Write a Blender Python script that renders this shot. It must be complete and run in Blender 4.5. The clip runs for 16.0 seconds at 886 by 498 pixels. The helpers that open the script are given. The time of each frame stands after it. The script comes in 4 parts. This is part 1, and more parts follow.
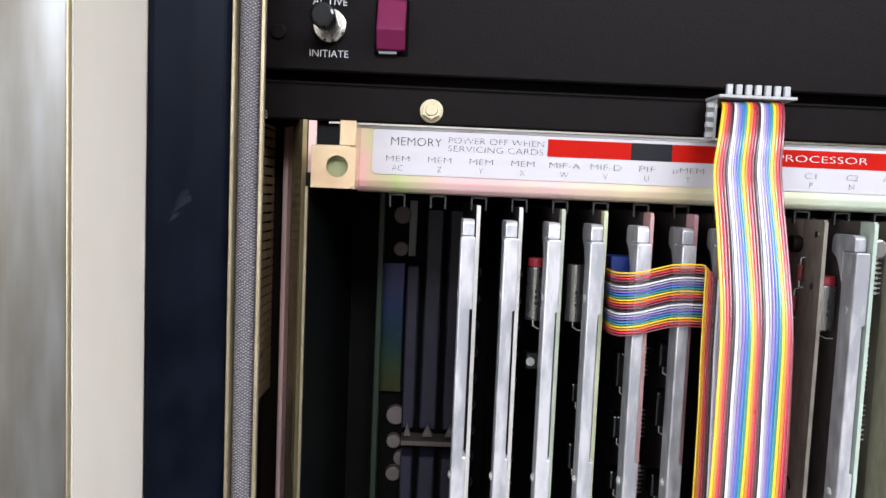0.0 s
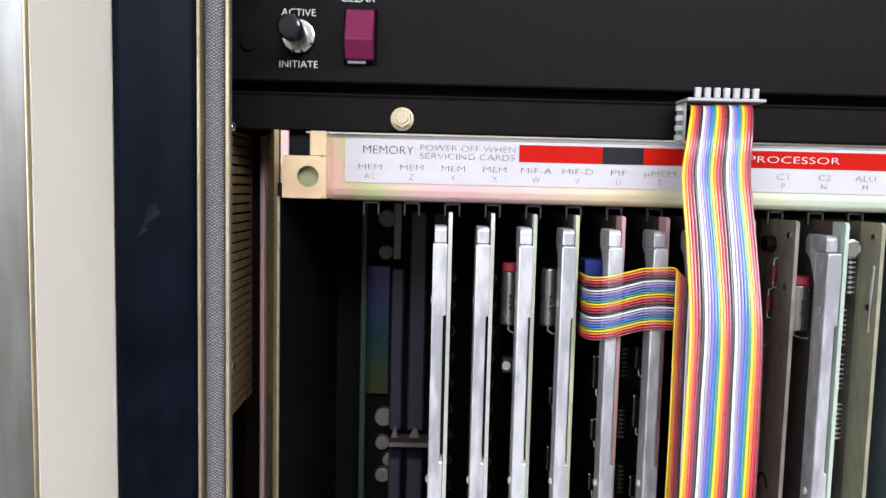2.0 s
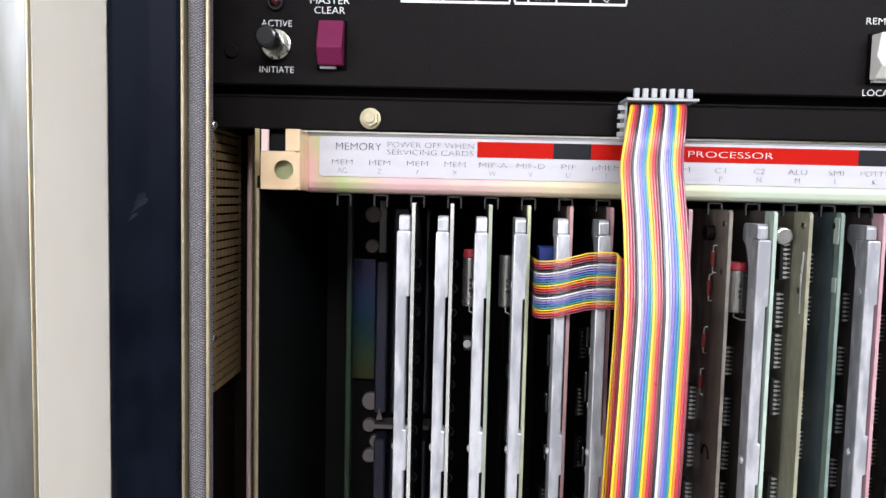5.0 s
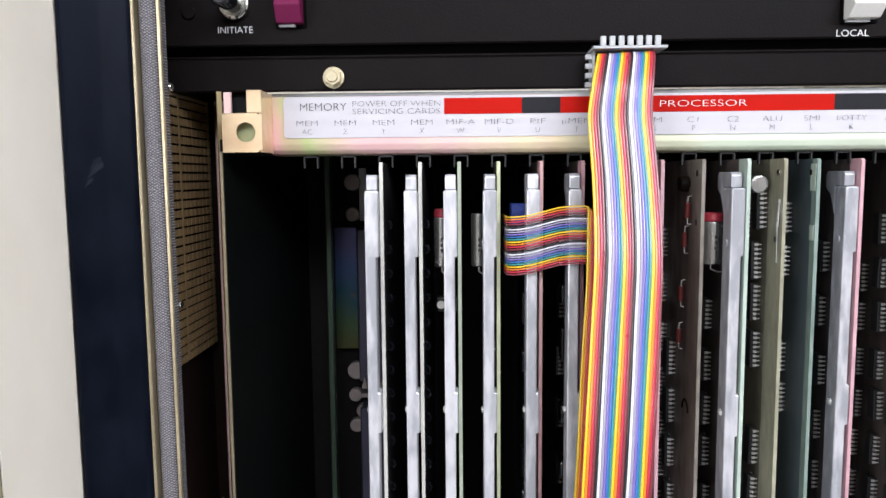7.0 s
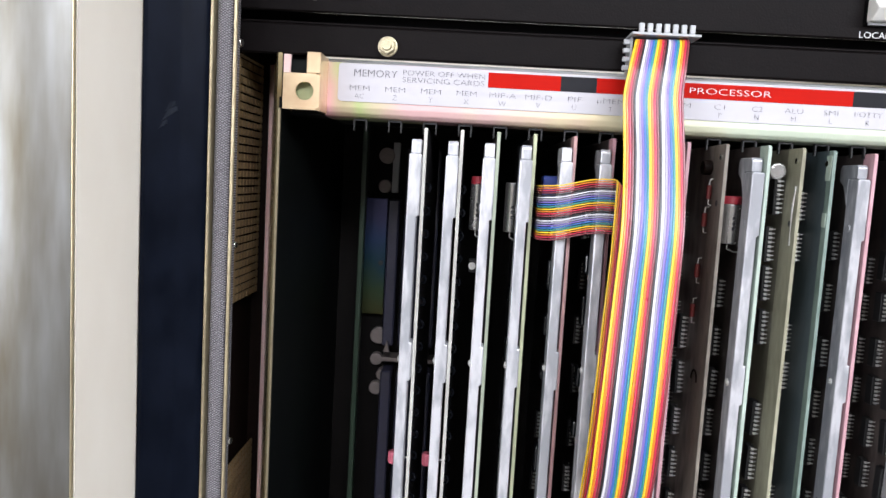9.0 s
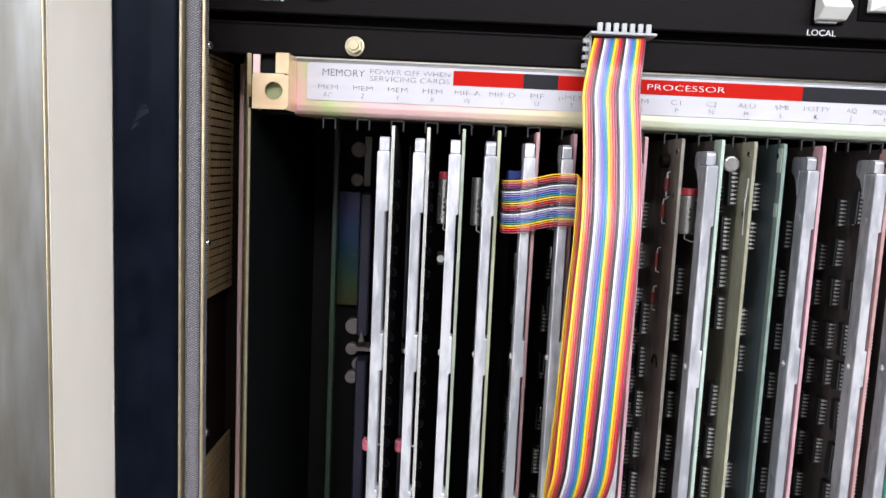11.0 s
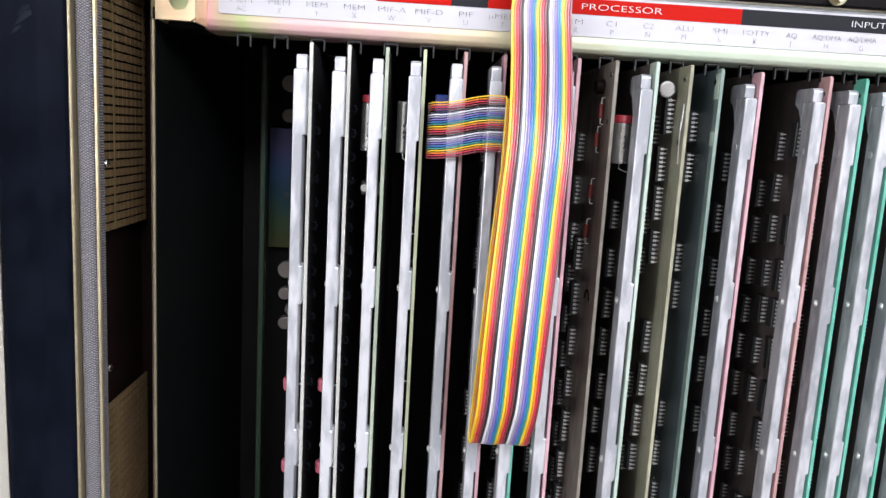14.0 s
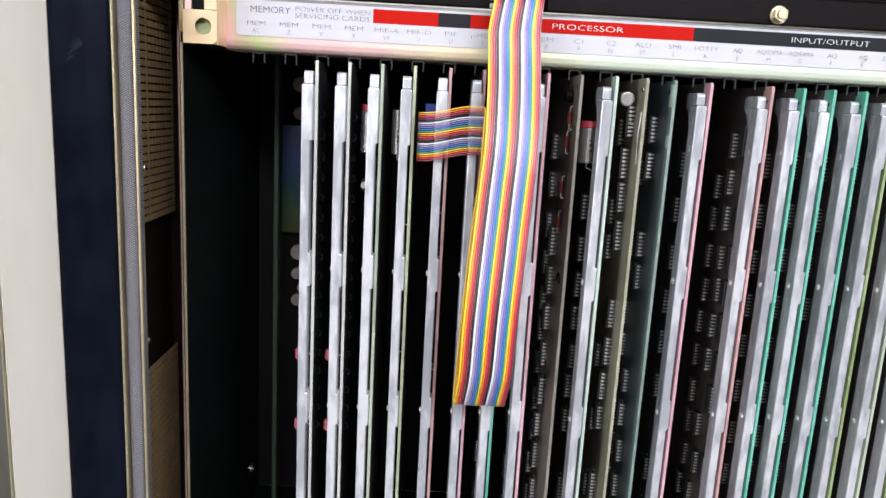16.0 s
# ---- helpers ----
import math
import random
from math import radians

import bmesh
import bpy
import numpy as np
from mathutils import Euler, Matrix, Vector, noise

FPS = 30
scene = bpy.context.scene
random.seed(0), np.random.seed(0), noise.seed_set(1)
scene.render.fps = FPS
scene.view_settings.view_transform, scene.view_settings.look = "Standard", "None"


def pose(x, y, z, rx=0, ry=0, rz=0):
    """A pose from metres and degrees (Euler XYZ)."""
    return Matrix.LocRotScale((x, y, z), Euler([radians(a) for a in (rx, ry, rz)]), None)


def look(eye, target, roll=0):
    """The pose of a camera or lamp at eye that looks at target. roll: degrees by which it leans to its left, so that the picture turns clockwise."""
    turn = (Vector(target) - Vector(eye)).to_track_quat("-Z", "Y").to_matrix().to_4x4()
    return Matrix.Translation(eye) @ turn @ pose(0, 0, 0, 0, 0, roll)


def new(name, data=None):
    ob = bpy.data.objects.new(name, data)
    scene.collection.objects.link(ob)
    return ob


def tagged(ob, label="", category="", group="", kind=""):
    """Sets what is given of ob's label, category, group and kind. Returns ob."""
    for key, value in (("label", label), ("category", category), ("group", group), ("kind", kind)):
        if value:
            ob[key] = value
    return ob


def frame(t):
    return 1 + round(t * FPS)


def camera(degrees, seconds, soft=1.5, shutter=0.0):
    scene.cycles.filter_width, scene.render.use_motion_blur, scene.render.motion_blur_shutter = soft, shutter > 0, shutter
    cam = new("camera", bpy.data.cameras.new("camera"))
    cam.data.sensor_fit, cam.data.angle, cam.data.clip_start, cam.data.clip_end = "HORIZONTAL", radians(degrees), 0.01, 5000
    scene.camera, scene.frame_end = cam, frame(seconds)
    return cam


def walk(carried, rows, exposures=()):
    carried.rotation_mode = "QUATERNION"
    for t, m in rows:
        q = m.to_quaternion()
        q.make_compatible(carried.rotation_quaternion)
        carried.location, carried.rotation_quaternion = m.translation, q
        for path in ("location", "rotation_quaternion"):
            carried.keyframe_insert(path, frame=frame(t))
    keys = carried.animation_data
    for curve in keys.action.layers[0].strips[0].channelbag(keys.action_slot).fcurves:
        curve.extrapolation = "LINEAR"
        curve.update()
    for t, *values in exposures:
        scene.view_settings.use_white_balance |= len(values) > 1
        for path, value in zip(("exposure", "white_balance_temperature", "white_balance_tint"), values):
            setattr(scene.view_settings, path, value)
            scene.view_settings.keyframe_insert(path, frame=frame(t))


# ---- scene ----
cam = camera(63.6, 16.0)
PATH = [
    (0, (0.004, 0.009, 1.003), (0.043, 2.003, 0.852), 2.4),
    (0.5, (0.008, 0.0, 1.008), (0.063, 1.994, 0.86), 1.9),
    (1, (0.009, -0.004, 1.009), (0.045, 1.988, 0.835), 1.9),
    (1.5, (0.013, 0.003, 1.007), (0.044, 1.995, 0.835), 1.7),
    (2, (0.02, 0.007, 1.01), (0.041, 2.0, 0.841), 1.4),
    (2.5, (0.024, 0.013, 1.002), (0.042, 2.005, 0.829), 0.6),
    (3, (0.028, 0.007, 1.002), (0.053, 1.995, 0.786), 1.3),
    (3.5, (0.03, -0.008, 1.003), (0.04, 1.986, 0.848), 1.8),
    (6, (0.062, -0.03, 0.999), (0.001, 1.964, 0.854), 0.8),
    (6.5, (0.064, -0.022, 0.993), (0.021, 1.967, 0.795), 0.2),
    (7, (0.069, -0.023, 0.991), (0.016, 1.966, 0.789), -0.5),
    (7.5, (0.07, -0.036, 0.998), (0.017, 1.958, 0.846), 0.6),
    (8, (0.068, -0.043, 1.005), (-0.011, 1.947, 0.821), 0.0),
    (8.5, (0.067, -0.046, 1.001), (-0.018, 1.947, 0.859), 0.8),
    (9, (0.054, -0.053, 0.971), (-0.014, 1.936, 0.775), 3.3),
    (9.5, (0.05, -0.06, 0.97), (-0.01, 1.926, 0.747), 3.2),
    (12, (0.075, -0.066, 0.981), (0.091, 1.92, 0.749), 2.7),
    (12.5, (0.08, -0.059, 0.96), (0.096, 1.93, 0.746), 2.9),
    (13, (0.079, -0.051, 0.954), (0.078, 1.938, 0.74), 2.3),
    (13.5, (0.082, -0.048, 0.951), (0.1, 1.936, 0.699), 3.0),
    (14, (0.086, -0.048, 0.953), (0.174, 1.925, 0.641), 3.3),
    (14.5, (0.103, -0.087, 0.98), (0.134, 1.871, 0.571), 0.6),
    (15, (0.113, -0.108, 0.979), (0.151, 1.856, 0.605), 0.7),
    (15.5, (0.099, -0.118, 0.981), (0.129, 1.852, 0.637), 1.8),
    (16, (0.099, -0.109, 0.974), (0.152, 1.853, 0.586), 3.1),
]
EXPOSE = [(0, 0.04), (8.5, 0.04), (9.2, 0.12), (12, 0.04), (13.5, 0.12), (16, 0.06)]
walk(cam, [(t, look(eye, target, roll)) for t, eye, target, roll in PATH], EXPOSE)

# ---- world and light ----
world = bpy.data.worlds.new("room_air")
world.use_nodes = True
world.node_tree.nodes["Background"].inputs[0].default_value = (0.75, 0.8, 0.9, 1)
world.node_tree.nodes["Background"].inputs[1].default_value = 0.25
scene.world = world


def area_lamp(name, eye, target, sx, sy, power, colour):
    data = bpy.data.lights.new(name, "AREA")
    data.shape, data.size, data.size_y, data.energy, data.color = "RECTANGLE", sx, sy, power, colour
    ob = new(name, data)
    ob.matrix_world = look(eye, target)
    return ob


area_lamp("ceiling_lamp", (1.10, -2.20, 2.62), (0.20, 0.30, 0.9), 3.0, 1.2, 258, (0.885, 0.91, 1.0))
# Unseen soft fill on the left, added for trim highlight and left-facing sides.
area_lamp("left_fill", (-2.1, -2.95, 1.35), (-0.6, 0.0, 1.0), 1.9, 1.7, 124, (0.90, 0.93, 1.0))


# ---- materials ----
def mat(name, colour, rough=0.5, metal=0.0, second=None, scale=300.0, mix=0.5, bump=0.0, stretch=(1, 1, 1),
        vary=0.0, detail=4.0, rough_vary=0.1, gloss=0.5, coat=0.0):
    """A surface with a base colour, blotches and grain at two scales, fine relief and uneven gloss."""
    m = bpy.data.materials.new(name)
    m.use_nodes = True
    n, l = m.node_tree.nodes, m.node_tree.links
    b = n["Principled BSDF"]
    b.inputs["Metallic"].default_value = metal
    b.inputs["Coat Weight"].default_value = coat
    b.inputs["Coat Roughness"].default_value = 0.13
    b.inputs["Specular IOR Level"].default_value = gloss
    tc = n.new("ShaderNodeTexCoord")
    mp = n.new("ShaderNodeMapping")
    mp.inputs["Scale"].default_value = stretch
    info = n.new("ShaderNodeObjectInfo")
    off = n.new("ShaderNodeVectorMath")
    off.operation = "ADD"
    l.new(tc.outputs["Object"], off.inputs[0])
    l.new(info.outputs["Random"], off.inputs[1])
    l.new(off.outputs[0], mp.inputs["Vector"])
    fine = n.new("ShaderNodeTexNoise")
    fine.inputs["Scale"].default_value, fine.inputs["Detail"].default_value = scale, detail
    wide = n.new("ShaderNodeTexNoise")
    wide.inputs["Scale"].default_value, wide.inputs["Detail"].default_value = scale * 0.12, 3.0
    l.new(mp.outputs[0], fine.inputs["Vector"])
    l.new(mp.outputs[0], wide.inputs["Vector"])
    add = n.new("ShaderNodeMath")
    add.operation = "MULTIPLY_ADD"
    add.inputs[1].default_value = 0.45
    l.new(fine.outputs["Fac"], add.inputs[0])
    half = n.new("ShaderNodeMath")
    half.operation = "MULTIPLY"
    half.inputs[1].default_value = 0.55
    l.new(wide.outputs["Fac"], half.inputs[0])
    l.new(half.outputs[0], add.inputs[2])
    ramp = n.new("ShaderNodeValToRGB")
    second = second or tuple(c * 0.7 for c in colour)
    ramp.color_ramp.elements[0].position, ramp.color_ramp.elements[1].position = 0.5 - 0.3 * (1.1 - mix), 0.5 + 0.3 * (1.1 - mix)
    ramp.color_ramp.elements[0].color, ramp.color_ramp.elements[1].color = (*second, 1), (*colour, 1)
    l.new(add.outputs[0], ramp.inputs["Fac"])
    l.new(ramp.outputs[0], b.inputs["Base Color"])
    mr = n.new("ShaderNodeMapRange")
    mr.inputs["To Min"].default_value, mr.inputs["To Max"].default_value = max(rough - rough_vary, 0.03), min(rough + rough_vary, 1)
    l.new(wide.outputs["Fac"], mr.inputs["Value"])
    l.new(mr.outputs[0], b.inputs["Roughness"])
    if bump:
        bm = n.new("ShaderNodeBump")
        bm.inputs["Strength"].default_value, bm.inputs["Distance"].default_value = bump, 0.001
        l.new(fine.outputs["Fac"], bm.inputs["Height"])
        l.new(bm.outputs[0], b.inputs["Normal"])
    return m


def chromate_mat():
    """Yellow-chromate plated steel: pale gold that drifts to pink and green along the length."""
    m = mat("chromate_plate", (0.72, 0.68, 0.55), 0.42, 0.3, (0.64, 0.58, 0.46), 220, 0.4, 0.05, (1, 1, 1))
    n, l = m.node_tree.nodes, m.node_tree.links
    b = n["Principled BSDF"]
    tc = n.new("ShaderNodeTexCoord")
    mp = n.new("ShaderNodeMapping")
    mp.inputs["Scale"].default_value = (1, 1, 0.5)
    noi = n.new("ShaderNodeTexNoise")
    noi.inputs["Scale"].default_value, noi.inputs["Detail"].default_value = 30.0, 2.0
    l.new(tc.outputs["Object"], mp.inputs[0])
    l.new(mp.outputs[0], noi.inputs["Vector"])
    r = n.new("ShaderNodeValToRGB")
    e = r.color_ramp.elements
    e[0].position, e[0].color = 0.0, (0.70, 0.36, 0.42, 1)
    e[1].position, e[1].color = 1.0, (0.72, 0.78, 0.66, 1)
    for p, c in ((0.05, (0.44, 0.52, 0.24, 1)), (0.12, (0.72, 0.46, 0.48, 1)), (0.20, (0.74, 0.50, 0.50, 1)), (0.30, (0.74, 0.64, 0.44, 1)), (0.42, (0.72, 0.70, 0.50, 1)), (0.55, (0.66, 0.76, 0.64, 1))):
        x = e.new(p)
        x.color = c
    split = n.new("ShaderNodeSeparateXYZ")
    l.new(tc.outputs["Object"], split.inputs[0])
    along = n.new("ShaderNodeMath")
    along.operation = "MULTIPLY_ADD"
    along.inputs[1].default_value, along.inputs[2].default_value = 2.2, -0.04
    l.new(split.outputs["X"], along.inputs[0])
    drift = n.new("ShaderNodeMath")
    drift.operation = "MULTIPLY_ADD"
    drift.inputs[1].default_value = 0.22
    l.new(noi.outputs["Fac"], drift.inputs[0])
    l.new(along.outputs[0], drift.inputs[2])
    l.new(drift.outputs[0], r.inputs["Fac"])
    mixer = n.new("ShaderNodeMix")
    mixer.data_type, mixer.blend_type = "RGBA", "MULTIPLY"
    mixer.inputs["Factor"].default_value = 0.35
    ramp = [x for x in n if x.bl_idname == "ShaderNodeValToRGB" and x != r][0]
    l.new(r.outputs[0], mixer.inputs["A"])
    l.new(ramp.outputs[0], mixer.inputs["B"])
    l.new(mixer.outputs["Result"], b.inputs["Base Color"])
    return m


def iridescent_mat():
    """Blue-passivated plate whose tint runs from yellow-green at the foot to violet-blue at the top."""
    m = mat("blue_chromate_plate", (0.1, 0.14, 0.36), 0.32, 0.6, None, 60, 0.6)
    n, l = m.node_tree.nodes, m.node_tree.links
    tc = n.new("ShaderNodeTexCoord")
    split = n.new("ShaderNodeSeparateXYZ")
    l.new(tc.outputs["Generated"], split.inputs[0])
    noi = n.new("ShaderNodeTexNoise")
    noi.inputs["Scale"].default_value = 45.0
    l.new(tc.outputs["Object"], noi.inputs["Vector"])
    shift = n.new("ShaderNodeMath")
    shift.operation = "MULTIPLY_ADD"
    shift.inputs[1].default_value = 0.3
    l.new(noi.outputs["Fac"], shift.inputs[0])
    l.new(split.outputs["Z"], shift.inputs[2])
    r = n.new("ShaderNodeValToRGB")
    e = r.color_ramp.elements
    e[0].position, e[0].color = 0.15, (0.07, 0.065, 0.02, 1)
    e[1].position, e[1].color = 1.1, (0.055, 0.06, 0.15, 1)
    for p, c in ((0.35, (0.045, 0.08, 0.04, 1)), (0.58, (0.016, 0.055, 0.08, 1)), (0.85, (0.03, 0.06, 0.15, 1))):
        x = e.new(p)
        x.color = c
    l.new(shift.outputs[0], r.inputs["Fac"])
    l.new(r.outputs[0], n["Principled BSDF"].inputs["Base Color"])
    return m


def weave_mat():
    """Knitted grey wire-and-thread gasket: crossed diagonal ribs."""
    m = mat("knit_gasket", (0.30, 0.29, 0.31), 0.6, 0.3, (0.17, 0.16, 0.18), 1500, 0.6)
    n, l = m.node_tree.nodes, m.node_tree.links
    b = n["Principled BSDF"]
    tc = n.new("ShaderNodeTexCoord")
    waves = []
    for tilt in (32, -32):
        mp = n.new("ShaderNodeMapping")
        mp.inputs["Rotation"].default_value = (0, radians(tilt), 0)
        w = n.new("ShaderNodeTexWave")
        w.bands_direction = "Z"
        w.inputs["Scale"].default_value, w.inputs["Distortion"].default_value, w.inputs["Detail Scale"].default_value = 290, 3.2, 2.2
        l.new(tc.outputs["Object"], mp.inputs[0])
        l.new(mp.outputs[0], w.inputs["Vector"])
        waves.append(w)
    mx = n.new("ShaderNodeMath")
    mx.operation = "MULTIPLY"
    l.new(waves[0].outputs["Fac"], mx.inputs[0])
    l.new(waves[1].outputs["Fac"], mx.inputs[1])
    r = n.new("ShaderNodeValToRGB")
    r.color_ramp.elements[0].color, r.color_ramp.elements[1].color = (0.085, 0.080, 0.088, 1), (0.37, 0.355, 0.38, 1)
    r.color_ramp.elements[1].position = 0.7
    l.new(mx.outputs[0], r.inputs["Fac"])
    l.new(r.outputs[0], b.inputs["Base Color"])
    bp = n.new("ShaderNodeBump")
    bp.inputs["Strength"].default_value, bp.inputs["Distance"].default_value = 0.7, 0.0008
    l.new(mx.outputs[0], bp.inputs["Height"])
    l.new(bp.outputs[0], b.inputs["Normal"])
    return m


BLACK = mat("black_panel_paint", (0.0082, 0.0064, 0.0063), 0.46, 0, (0.0042, 0.0034, 0.0035), 900, 0.3, 0.12, gloss=0.05)
GAP = mat("black_recess", (0.0022, 0.0020, 0.0022), 0.7, 0, None, 300, gloss=0.03)
CREAM = mat("cream_enamel", (0.90, 0.86, 0.765), 0.36, 0, (0.82, 0.765, 0.66), 45, 0.35, 0.05, (1, 1, 0.5))
NAVY = mat("navy_enamel", (0.0040, 0.0058, 0.0115), 0.36, 0, (0.0015, 0.0025, 0.0056), 110, 0.75, 0.06, (1, 1, 0.45), gloss=0.055, rough_vary=0.16)
SCUFF = mat("pale_scuff", (0.011, 0.014, 0.021), 0.6, 0, (0.004, 0.006, 0.011), 420, 0.8, 0, (1, 1, 0.3), gloss=0.1)
# The brown second tone stands in for room reflections along the brushed metal.
BRUSHED = mat("brushed_aluminium", (0.29, 0.295, 0.29), 0.46, 1.0, (0.145, 0.13, 0.10), 60, 0.85, 0.12, (1, 1, 0.16), rough_vary=0.2)
GOLD = mat("gold_chromate_strip", (0.62, 0.54, 0.36), 0.35, 0.8, (0.45, 0.38, 0.25), 400, 0.5)
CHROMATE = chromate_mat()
PINKPOST = mat("pink_chromate", (0.88, 0.61, 0.60), 0.32, 0.15, (0.74, 0.52, 0.44), 120, 0.5, 0.03, (1, 1, 0.2))
KNIT = weave_mat()
BRACKET = mat("gold_chromate", (0.90, 0.71, 0.46), 0.24, 0.55, (0.70, 0.48, 0.30), 60, 0.8, 0.15)
GREENGOLD = mat("green_chromate", (0.30, 0.33, 0.17), 0.35, 0.4, (0.24, 0.22, 0.12), 90, 0.6, 0.03)
OLIVEPOST = mat("olive_chromate", (0.56, 0.47, 0.27), 0.22, 0.45, (0.40, 0.31, 0.16), 120, 0.6, 0.02, (1, 1, 0.2))
SCREEN = mat("brown_screen", (0.25, 0.172, 0.082), 0.45, 0.4, (0.16, 0.108, 0.052), 500, 0.5)
# Very dark brown; on the recess walls it holds the shade in its colour.
VOID = mat("shade_dark_brown", (0.009, 0.0042, 0.0028), 0.6, 0.0, (0.0055, 0.0028, 0.002), 120, 0.5, gloss=0.1)
# Near-black base: the shade inside the cage is put into the colour.
CAGEWALL = mat("shade_toned_cage_steel", (0.0038, 0.0046, 0.0042), 0.42, 0.0, (0.0024, 0.003, 0.0027), 60, 0.5, 0.03, (1, 1, 0.3), gloss=0.12)
ALU = mat("cast_aluminium", (0.61, 0.61, 0.64), 0.34, 0.42, (0.38, 0.39, 0.42), 200, 0.9, 0.35, (1, 1, 0.30), rough_vary=0.2)
STEEL = mat("bright_steel", (0.78, 0.77, 0.72), 0.25, 1.0, (0.6, 0.58, 0.52), 900, 0.5)
BRASSY = mat("zinc_yellow_bolt", (0.60, 0.54, 0.38), 0.36, 0.9, (0.42, 0.37, 0.25), 900, 0.5)
WHITE = mat("label_vinyl", (0.50, 0.49, 0.515), 0.38, 0, (0.46, 0.445, 0.475), 90, 0.4, gloss=0.35)
RED = mat("label_red", (0.42, 0.0085, 0.0045), 0.5, 0, (0.37, 0.0075, 0.004), 300, 0.3, gloss=0.05)
LBLACK = mat("label_black", (0.014, 0.014, 0.017), 0.5, 0, (0.011, 0.011, 0.014), 300, 0.3, gloss=0.12)
INK = mat("black_ink", (0.035, 0.035, 0.040), 0.5, 0, None, 900)
WINK = mat("white_ink", (0.78, 0.78, 0.77), 0.5, 0, (0.7, 0.7, 0.7), 900)
PURPLE = mat("magenta_plastic", (0.135, 0.010, 0.052), 0.5, 0, (0.115, 0.008, 0.043), 300, 0.3, gloss=0.2)
IVORY = mat("white_plastic", (0.80, 0.79, 0.75), 0.35, 0, (0.74, 0.73, 0.69), 300, 0.3)
KNOB = mat("black_knob_plastic", (0.008, 0.009, 0.012), 0.14, 0, None, 300, gloss=0.6)
LAMPRED = mat("dark_red_lens", (0.045, 0.003, 0.006), 0.2, 0, None, 300)
NYLON = mat("grey_nylon", (0.42, 0.43, 0.44), 0.4, 0, (0.34, 0.35, 0.36), 400, 0.4)
CHIP = mat("chip_epoxy", (0.020, 0.020, 0.021), 0.45, 0, (0.014, 0.014, 0.015), 700, 0.4)
PIN = mat("tinned_pin", (0.88, 0.88, 0.86), 0.30, 0.55, (0.62, 0.62, 0.60), 900, 0.5)
CAN = mat("capacitor_can", (0.58, 0.575, 0.57), 0.26, 0.9, (0.46, 0.455, 0.45), 600, 0.5)
CANRED = mat("red_cap_end", (0.42, 0.03, 0.05), 0.4, 0, None, 600)
BLUECAP = mat("blue_component", (0.02, 0.05, 0.28), 0.4, 0, None, 600)
REDBODY = mat("red_resistor", (0.13, 0.018, 0.016), 0.35, 0, None, 900)
PINKBALL = mat("pink_component", (0.62, 0.14, 0.20), 0.4, 0, None, 600)
GUIDE = mat("grey_guide_clip", (0.007, 0.007, 0.007), 0.5, 0.1, None, 600)
CONNECT = mat("dark_blue_connector", (0.050, 0.050, 0.085), 0.4, 0, (0.034, 0.034, 0.06), 300, 0.5)
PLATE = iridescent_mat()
# The backplane's colour also holds the deep shade behind the cards.
BACK = mat("shade_toned_backplane", (0.006, 0.0048, 0.0042), 0.6, 0, (0.0035, 0.0028, 0.0026), 150, 0.5, gloss=0.1)
DISC = mat("pale_disc", (0.28, 0.235, 0.22), 0.45, 0.2, None, 500)
GREENRAIL = mat("green_rail", (0.03, 0.055, 0.034), 0.4, 0.1, None, 400)
WALLP = mat("room_wall_paint", (0.56, 0.52, 0.46), 0.8, 0, (0.50, 0.46, 0.40), 20, 0.4)
FLOORM = mat("room_floor", (0.20, 0.19, 0.18), 0.5, 0, (0.15, 0.14, 0.13), 15, 0.5)
CEILM = mat("room_ceiling", (0.74, 0.74, 0.72), 0.9, 0, (0.7, 0.7, 0.68), 20, 0.4)

BOARD = {n: mat("board_" + n, a, 0.42, 0, b, 260, 0.7, 0.15, (1, 1, 0.35)) for n, a, b in (
    ("pale", (0.55, 0.55, 0.50), (0.42, 0.40, 0.37)),
    ("sage", (0.42, 0.47, 0.36), (0.30, 0.34, 0.26)),
    ("lime", (0.45, 0.48, 0.31), (0.32, 0.34, 0.22)),
    ("rose", (0.46, 0.28, 0.27), (0.34, 0.19, 0.19)),
    ("pink", (0.54, 0.33, 0.36), (0.40, 0.22, 0.25)),
    ("olive", (0.34, 0.33, 0.24), (0.22, 0.21, 0.15)),
    ("brown", (0.24, 0.215, 0.18), (0.13, 0.112, 0.094)),
    ("mint", (0.42, 0.50, 0.43), (0.30, 0.37, 0.32)),
    ("deep", (0.20, 0.26, 0.23), (0.10, 0.15, 0.13)),
    # green is paled towards teal: glare on the margin strips, in the colour
    ("green", (0.15, 0.42, 0.33), (0.07, 0.29, 0.21)),
    ("moss", (0.25, 0.32, 0.16), (0.15, 0.20, 0.08)),
)}
# Faces other than brown carry the shade between cards in their colour.
SHADEFACE = mat("dark_board_face", (0.075, 0.060, 0.055), 0.45, 0, (0.036, 0.028, 0.027), 200, 0.8, 0.15, (1, 1, 0.35), gloss=0.35)
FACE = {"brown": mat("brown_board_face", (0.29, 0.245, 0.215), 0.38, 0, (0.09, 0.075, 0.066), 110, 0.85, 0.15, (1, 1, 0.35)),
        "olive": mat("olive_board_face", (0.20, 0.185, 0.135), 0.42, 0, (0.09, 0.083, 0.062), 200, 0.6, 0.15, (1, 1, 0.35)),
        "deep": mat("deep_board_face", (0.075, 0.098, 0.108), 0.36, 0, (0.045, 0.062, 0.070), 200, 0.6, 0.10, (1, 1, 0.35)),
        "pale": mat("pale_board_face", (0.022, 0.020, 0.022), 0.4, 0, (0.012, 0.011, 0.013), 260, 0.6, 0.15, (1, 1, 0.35))}
